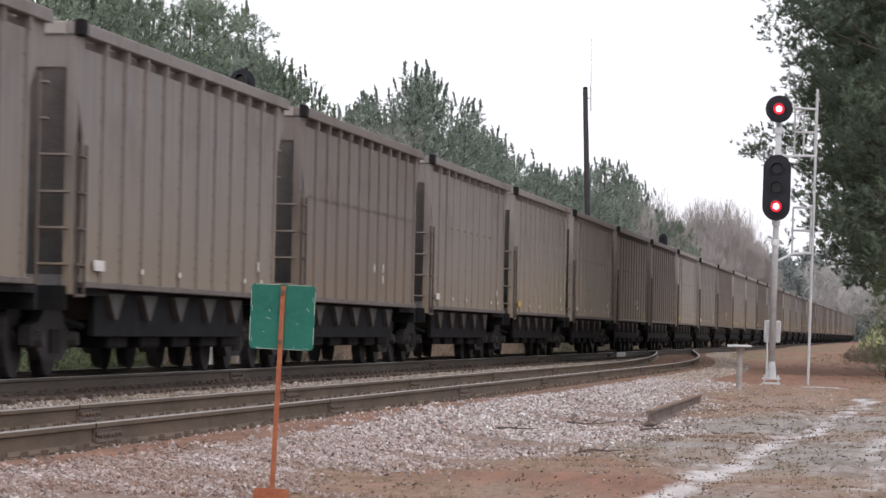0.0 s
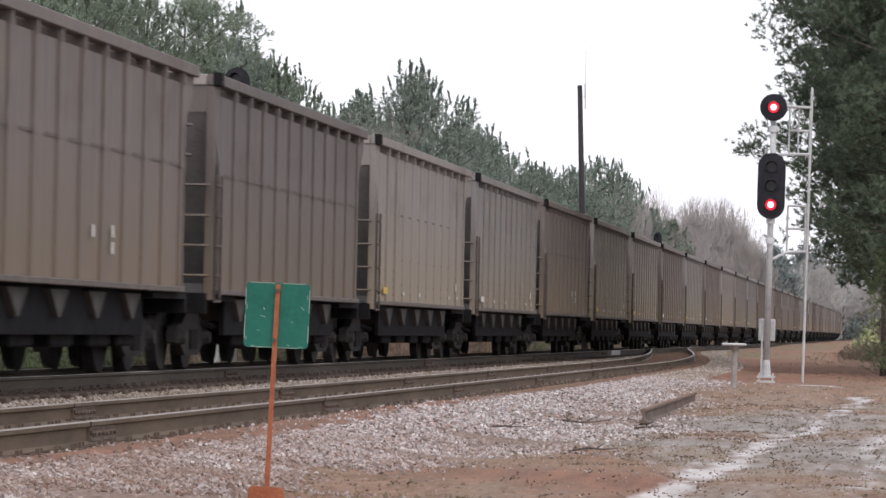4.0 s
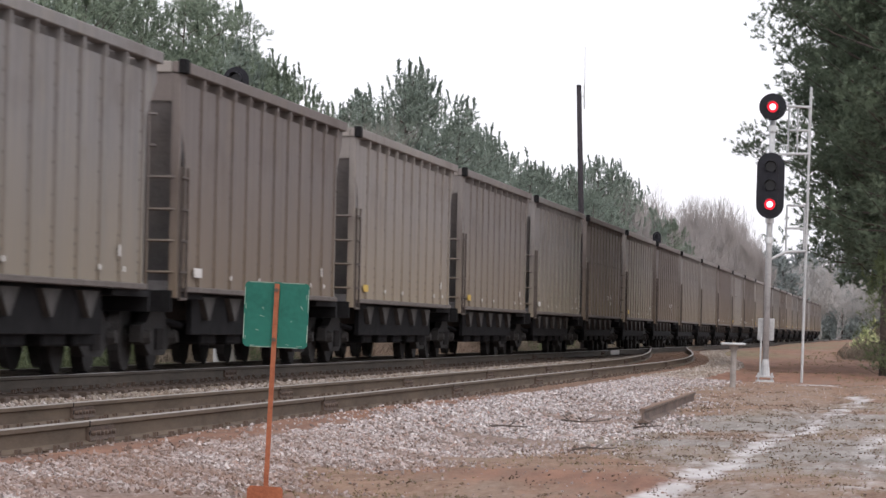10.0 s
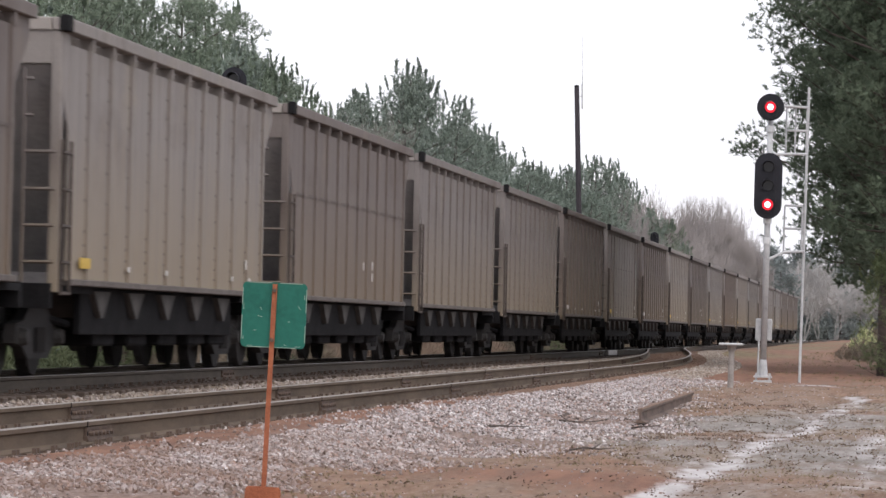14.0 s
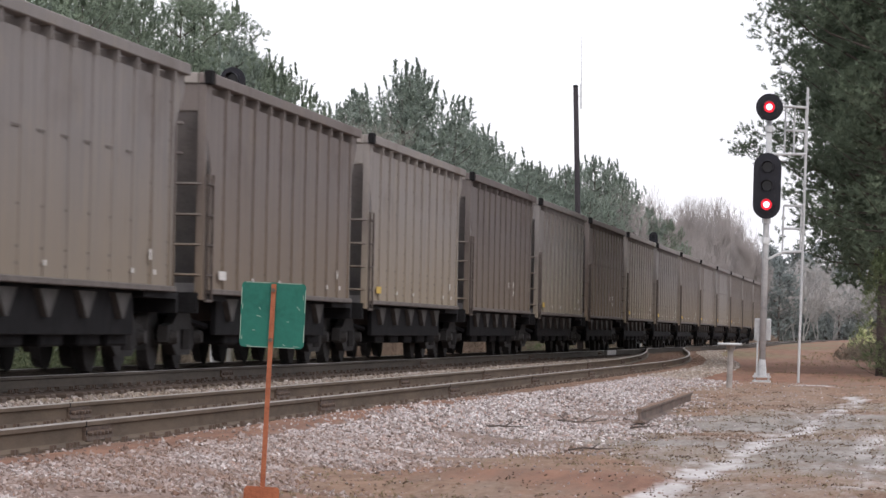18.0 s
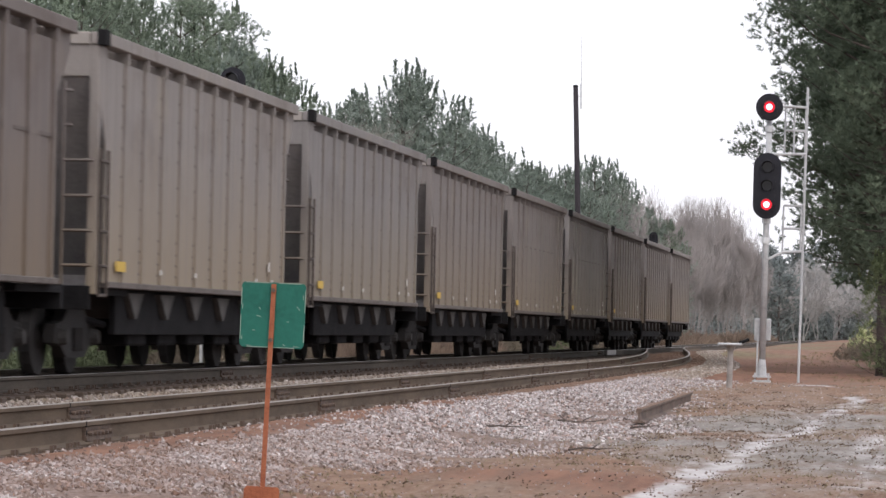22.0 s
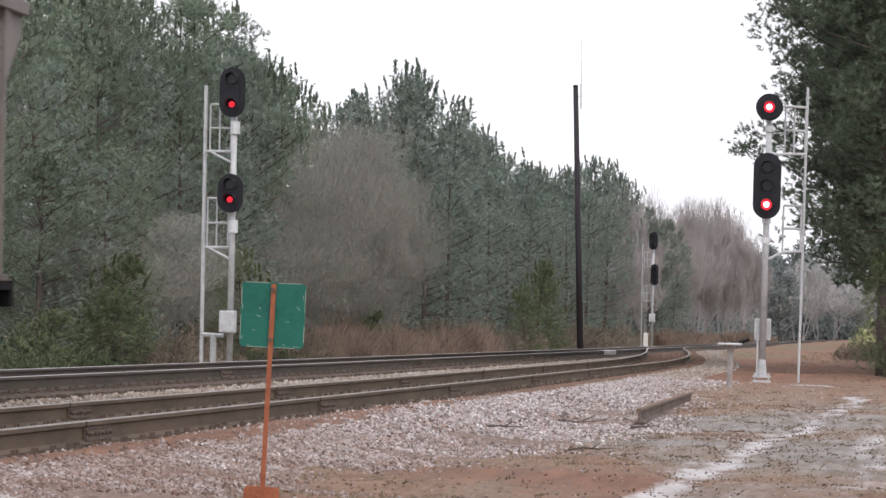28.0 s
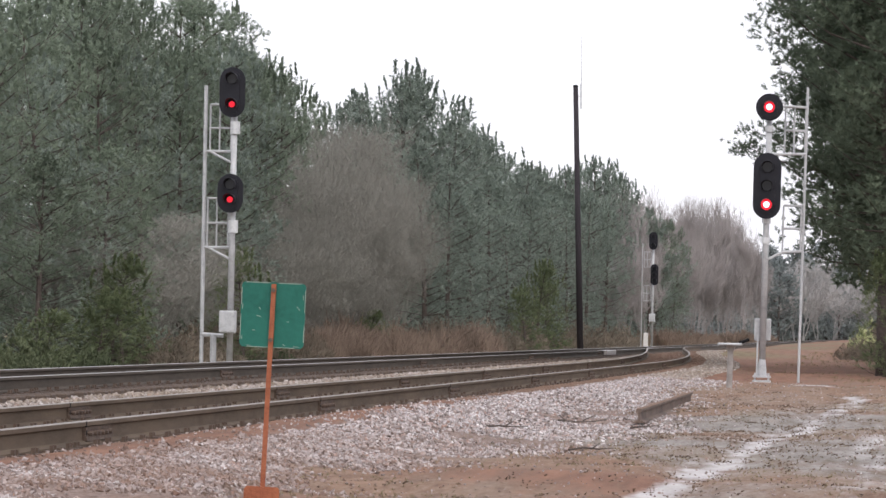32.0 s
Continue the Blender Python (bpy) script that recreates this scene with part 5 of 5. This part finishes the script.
    for nm, m in (("white", M_WHITE_MARK), ("yellow", M_YELLOW_MARK)):
        k["big_" + nm] = mesh_of(boxes((0, 0.006, -0.28, 0.28, -0.062, 0.062)), "reflector", m)
        k["small_" + nm] = mesh_of(boxes((0, 0.006, -0.055, 0.055, -0.032, 0.032)), "reflector", m)
    k["stencil"] = mesh_of(boxes((0, 0.006, -0.05, 0.05, -0.07, 0.07)), "stencil", M_WHITE_MARK)
    return k


def hopper_car(k, paint, kind, marks):
    """One open-top coal hopper, centred, standing on the rail heads; kind 0 has bolted ribs, kind 1 a flat middle, kind 2 smooth ribs and a seam."""
    car = tagged(empty("coal_hopper_car"), "dusty brown ribbed coal hopper car on the main track", "railway car", "cars of the coal train")
    back, half, E = 6.74, 6.42, 7.20     # ends of the side sheet, end of the car
    outline = [(1.54, 1.12), (1.555, 1.12), (1.555, 3.80), (1.36, 3.80), (1.36, 4.06), (1.33, 4.06), (1.33, 3.77), (1.54, 3.77)]
    sheet = mesh_of(prism(bmesh.new(), outline, "y", -back, half), "side_sheet", paint)
    panels = [mesh_of(prism(bmesh.new(), [(b, 3.93), (e * (E - 0.04), 3.93), (e * (E - 0.04), d), (b, d - 0.6)], "x", 1.538, 1.552), "corner_panel", paint) for e, b, d in ((-1, -back, 3.40), (1, half, 3.72))]
    slope = mesh_of(prism(bmesh.new(), [(E - 0.08, 3.54), (4.9, 1.10), (4.85, 1.14), (E - 0.08, 3.60)], "x", -1.46, 1.46), "slope_sheet", M_BAY)
    bay = mesh_of(boxes((-1.3, 1.3, 4.98, 5.02, 1.1, 3.3)), "bulkhead", M_BAY)
    part("floor_sheet", boxes((-1.46, 1.46, -5.0, 5.0, 1.06, 1.12)), M_UNDER, car)
    ch = mesh_of(boxes((1.45, 1.63, -E, E, 3.93, TOP), bevel=0.012), "top_chord", paint)
    ec = mesh_of(boxes((-1.44, 1.44, E - 0.12, E, 3.93, TOP), bevel=0.012), "end_chord", M_PALE)
    cc = mesh_of(boxes((1.53, 1.637, E - 0.26, E + 0.02, 3.92, TOP + 0.03), bevel=0.012), "corner_cap", M_UNDER)
    ep = mesh_of(boxes((-1.46, 1.46, E - 0.07, E - 0.03, 3.56, 3.93)), "end_panel", paint)
    post = mesh_of(boxes((1.44, 1.56, E - 0.14, E - 0.02, 0.98, 3.93), bevel=0.01), "corner_post", paint)
    sill = mesh_of(boxes((1.46, 1.605, -6.62, 6.62, 1.065, 1.14), bevel=0.01), "side_sill", M_SILL)
    tabs = [(1.55, 1.563, -0.115, -0.080, z - 0.016, z + 0.016) for z in (1.26, 1.40, 1.54, 1.70, 2.06, 2.42, 2.76, 3.02, 3.28, 3.52)]
    few = [(1.55, 1.568, -0.42, -0.06, 2.735, 2.765), (1.55, 1.568, -0.12, -0.07, 1.26, 1.29), (1.55, 1.568, -0.12, -0.07, 1.44, 1.47), (1.55, 1.568, -0.12, -0.07, 1.9, 1.93)]
    bold = mesh_of(boxes((1.54, 1.592, -0.055, 0.055, 1.13, 3.81), (1.35, 1.612, -0.045, 0.045, 3.78, 3.93), *tabs), "rib", paint)
    flat = mesh_of(boxes((1.54, 1.565, -0.03, 0.03, 1.13, 3.81), (1.35, 1.612, -0.045, 0.045, 3.78, 3.93), *few), "rib", paint)
    seam = mesh_of(boxes((1.54, 1.594, -0.06, 0.06, 1.13, 3.81), (1.35, 1.612, -0.045, 0.045, 3.78, 3.93), (1.55, 1.566, -0.60, -0.058, 2.705, 2.745), (1.585, 1.600, -0.075, 0.075, 2.69, 2.76)), "rib", paint)
    for me in (bold, flat, seam):                  # dark bolts beside each rib
        me.materials.append(M_RIVET)
        for face in me.polygons:
            if face.center.y < -0.07:
                face.material_index = 1
    turn = Matrix.Rotation(math.pi, 4, 'Z')
    for m in (Matrix.Identity(4), turn):
        part("side_sheet", sheet, None, car, "dusty weathered side sheet", at=m)
        part("slope_sheet", slope, None, car, at=m)
        part("bulkhead", bay, None, car, at=m)
        for pn in panels:
            part("corner_panel", pn, None, car, at=m)
        part("top_chord", ch, None, car, at=m)
        part("end_chord", ec, None, car, at=m)
        part("end_panel", ep, None, car, at=m)
        part("side_sill", sill, None, car, at=m)
        part("corner_post", post, None, car, at=m @ pose(0, -2 * E + 0.16, 0))
        part("corner_cap", cc, None, car, at=m @ pose(0, -2 * E + 0.24, 0))
        for j in range(11):
            y = -5.72 + 1.2 * j if m is not turn else 5.72 - 1.2 * j
            part("rib", seam if kind == 2 else flat if kind == 1 and 1 < j < 9 else bold, None, car, at=m @ Matrix.Translation((0, y, 0)))
        part("ladder", k["ladder"], None, car, "dark rusty bar ladder", at=m @ Matrix.Translation((1.59, -E + 0.04, 0)))
        part("end_ladder", k["end_ladder"], None, car, "dusty brown end ladder", at=m @ Matrix.Translation((1.16, -E - 0.05, 0)))
        part("coupler", k["coupler"], None, car, at=m)
        part("side_beam", k["beam"], None, car, at=m)
        part("air_hose", k["hose"], None, car, at=m)
        if marks in ("white", "yellow"):
            part("reflector", k["big_" + marks], None, car, marks + " reflective square", at=m @ Matrix.Translation((1.594, -5.9, 1.33)))
            for y in (-3.4, -1.0, 3.8, 5.2):
                part("reflector", k["small_white"], None, car, at=m @ Matrix.Translation((1.594, y, 1.30)))
            part("stencil", k["stencil"], None, car, "faded white stencil mark", at=m @ Matrix.Translation((1.594, 4.9, 1.52)))
        if marks == "stencil":
            for y, z in ((0.9, 1.72), (2.0, 1.74), (2.0, 1.54)):
                part("stencil", k["stencil"], None, car, "faded white stencil mark", at=m @ Matrix.Translation((1.600, y, z)))
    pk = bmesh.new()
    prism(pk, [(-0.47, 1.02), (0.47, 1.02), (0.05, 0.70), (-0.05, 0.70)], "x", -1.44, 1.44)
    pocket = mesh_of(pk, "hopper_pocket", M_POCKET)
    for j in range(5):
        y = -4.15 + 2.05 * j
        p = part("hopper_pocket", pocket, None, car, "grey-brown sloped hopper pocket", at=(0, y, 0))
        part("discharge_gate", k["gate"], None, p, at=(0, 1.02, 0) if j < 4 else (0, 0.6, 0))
    part("underframe", k["under"], None, car, "near-black underframe")
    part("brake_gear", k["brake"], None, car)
    for s in (-1, 1):
        tr = part("truck", k["bolster"], None, car, "dark cast steel truck", at=(0, s * 5.95, 0))
        for sx in (-1, 1):
            part("side_frame", k["side_frame"], None, tr, at=(sx * 1.0, 0, 0))
            for sy in (-0.89, 0.89):
                flip = Matrix.Translation((sx * 0.755, sy, 0.462)) @ (Matrix.Identity(4) if sx > 0 else turn)
                part("wheel", k["wheel"], None, tr, at=flip)
                part("bearing_cap", k["cap"], None, tr, at=Matrix.Translation((sx * 1.08, sy, 0.47)) @ (Matrix.Identity(4) if sx > 0 else turn))
        for sy in (-0.89, 0.89):
            part("axle", k["axle"], None, tr, at=(0, sy, 0.462))
    return car


# from the last car forward: paint, kind, marks
TONES = "00040041243120200212401242112413211020040"
KINDS = "00011000200001000202000000002012210120000"
MARKS = "00yyyyyysysywyw00syswyywywyyswy0swywsw00w"


def build_train():
    k = car_meshes()
    made, cars = {}, []
    for i, (t, b, mk) in enumerate(zip(TONES, KINDS, MARKS)):
        key = (int(t), int(b), {"y": "yellow", "w": "white", "s": "stencil", "0": ""}[mk])
        at = pose(XM, 0, ZM)
        if key not in made:
            made[key] = hopper_car(k, PAINTS[key[0]], key[1], key[2])
            made[key].matrix_basis = at
            cars.append(made[key])
        else:
            cars.append(copy_thing(made[key], at))
    return cars


TRAIN = build_train()


def motions():
    """The train rolls towards and past the eye at an even speed; the last car is 638 m off at the start."""
    for i, car in enumerate(TRAIN):
        start = 637.95 - CAR * i
        walk(car, [(t, pose(XM, start - SPEED * t, ZM)) for t in (0, 8, 16, 24, 32)])


motions()
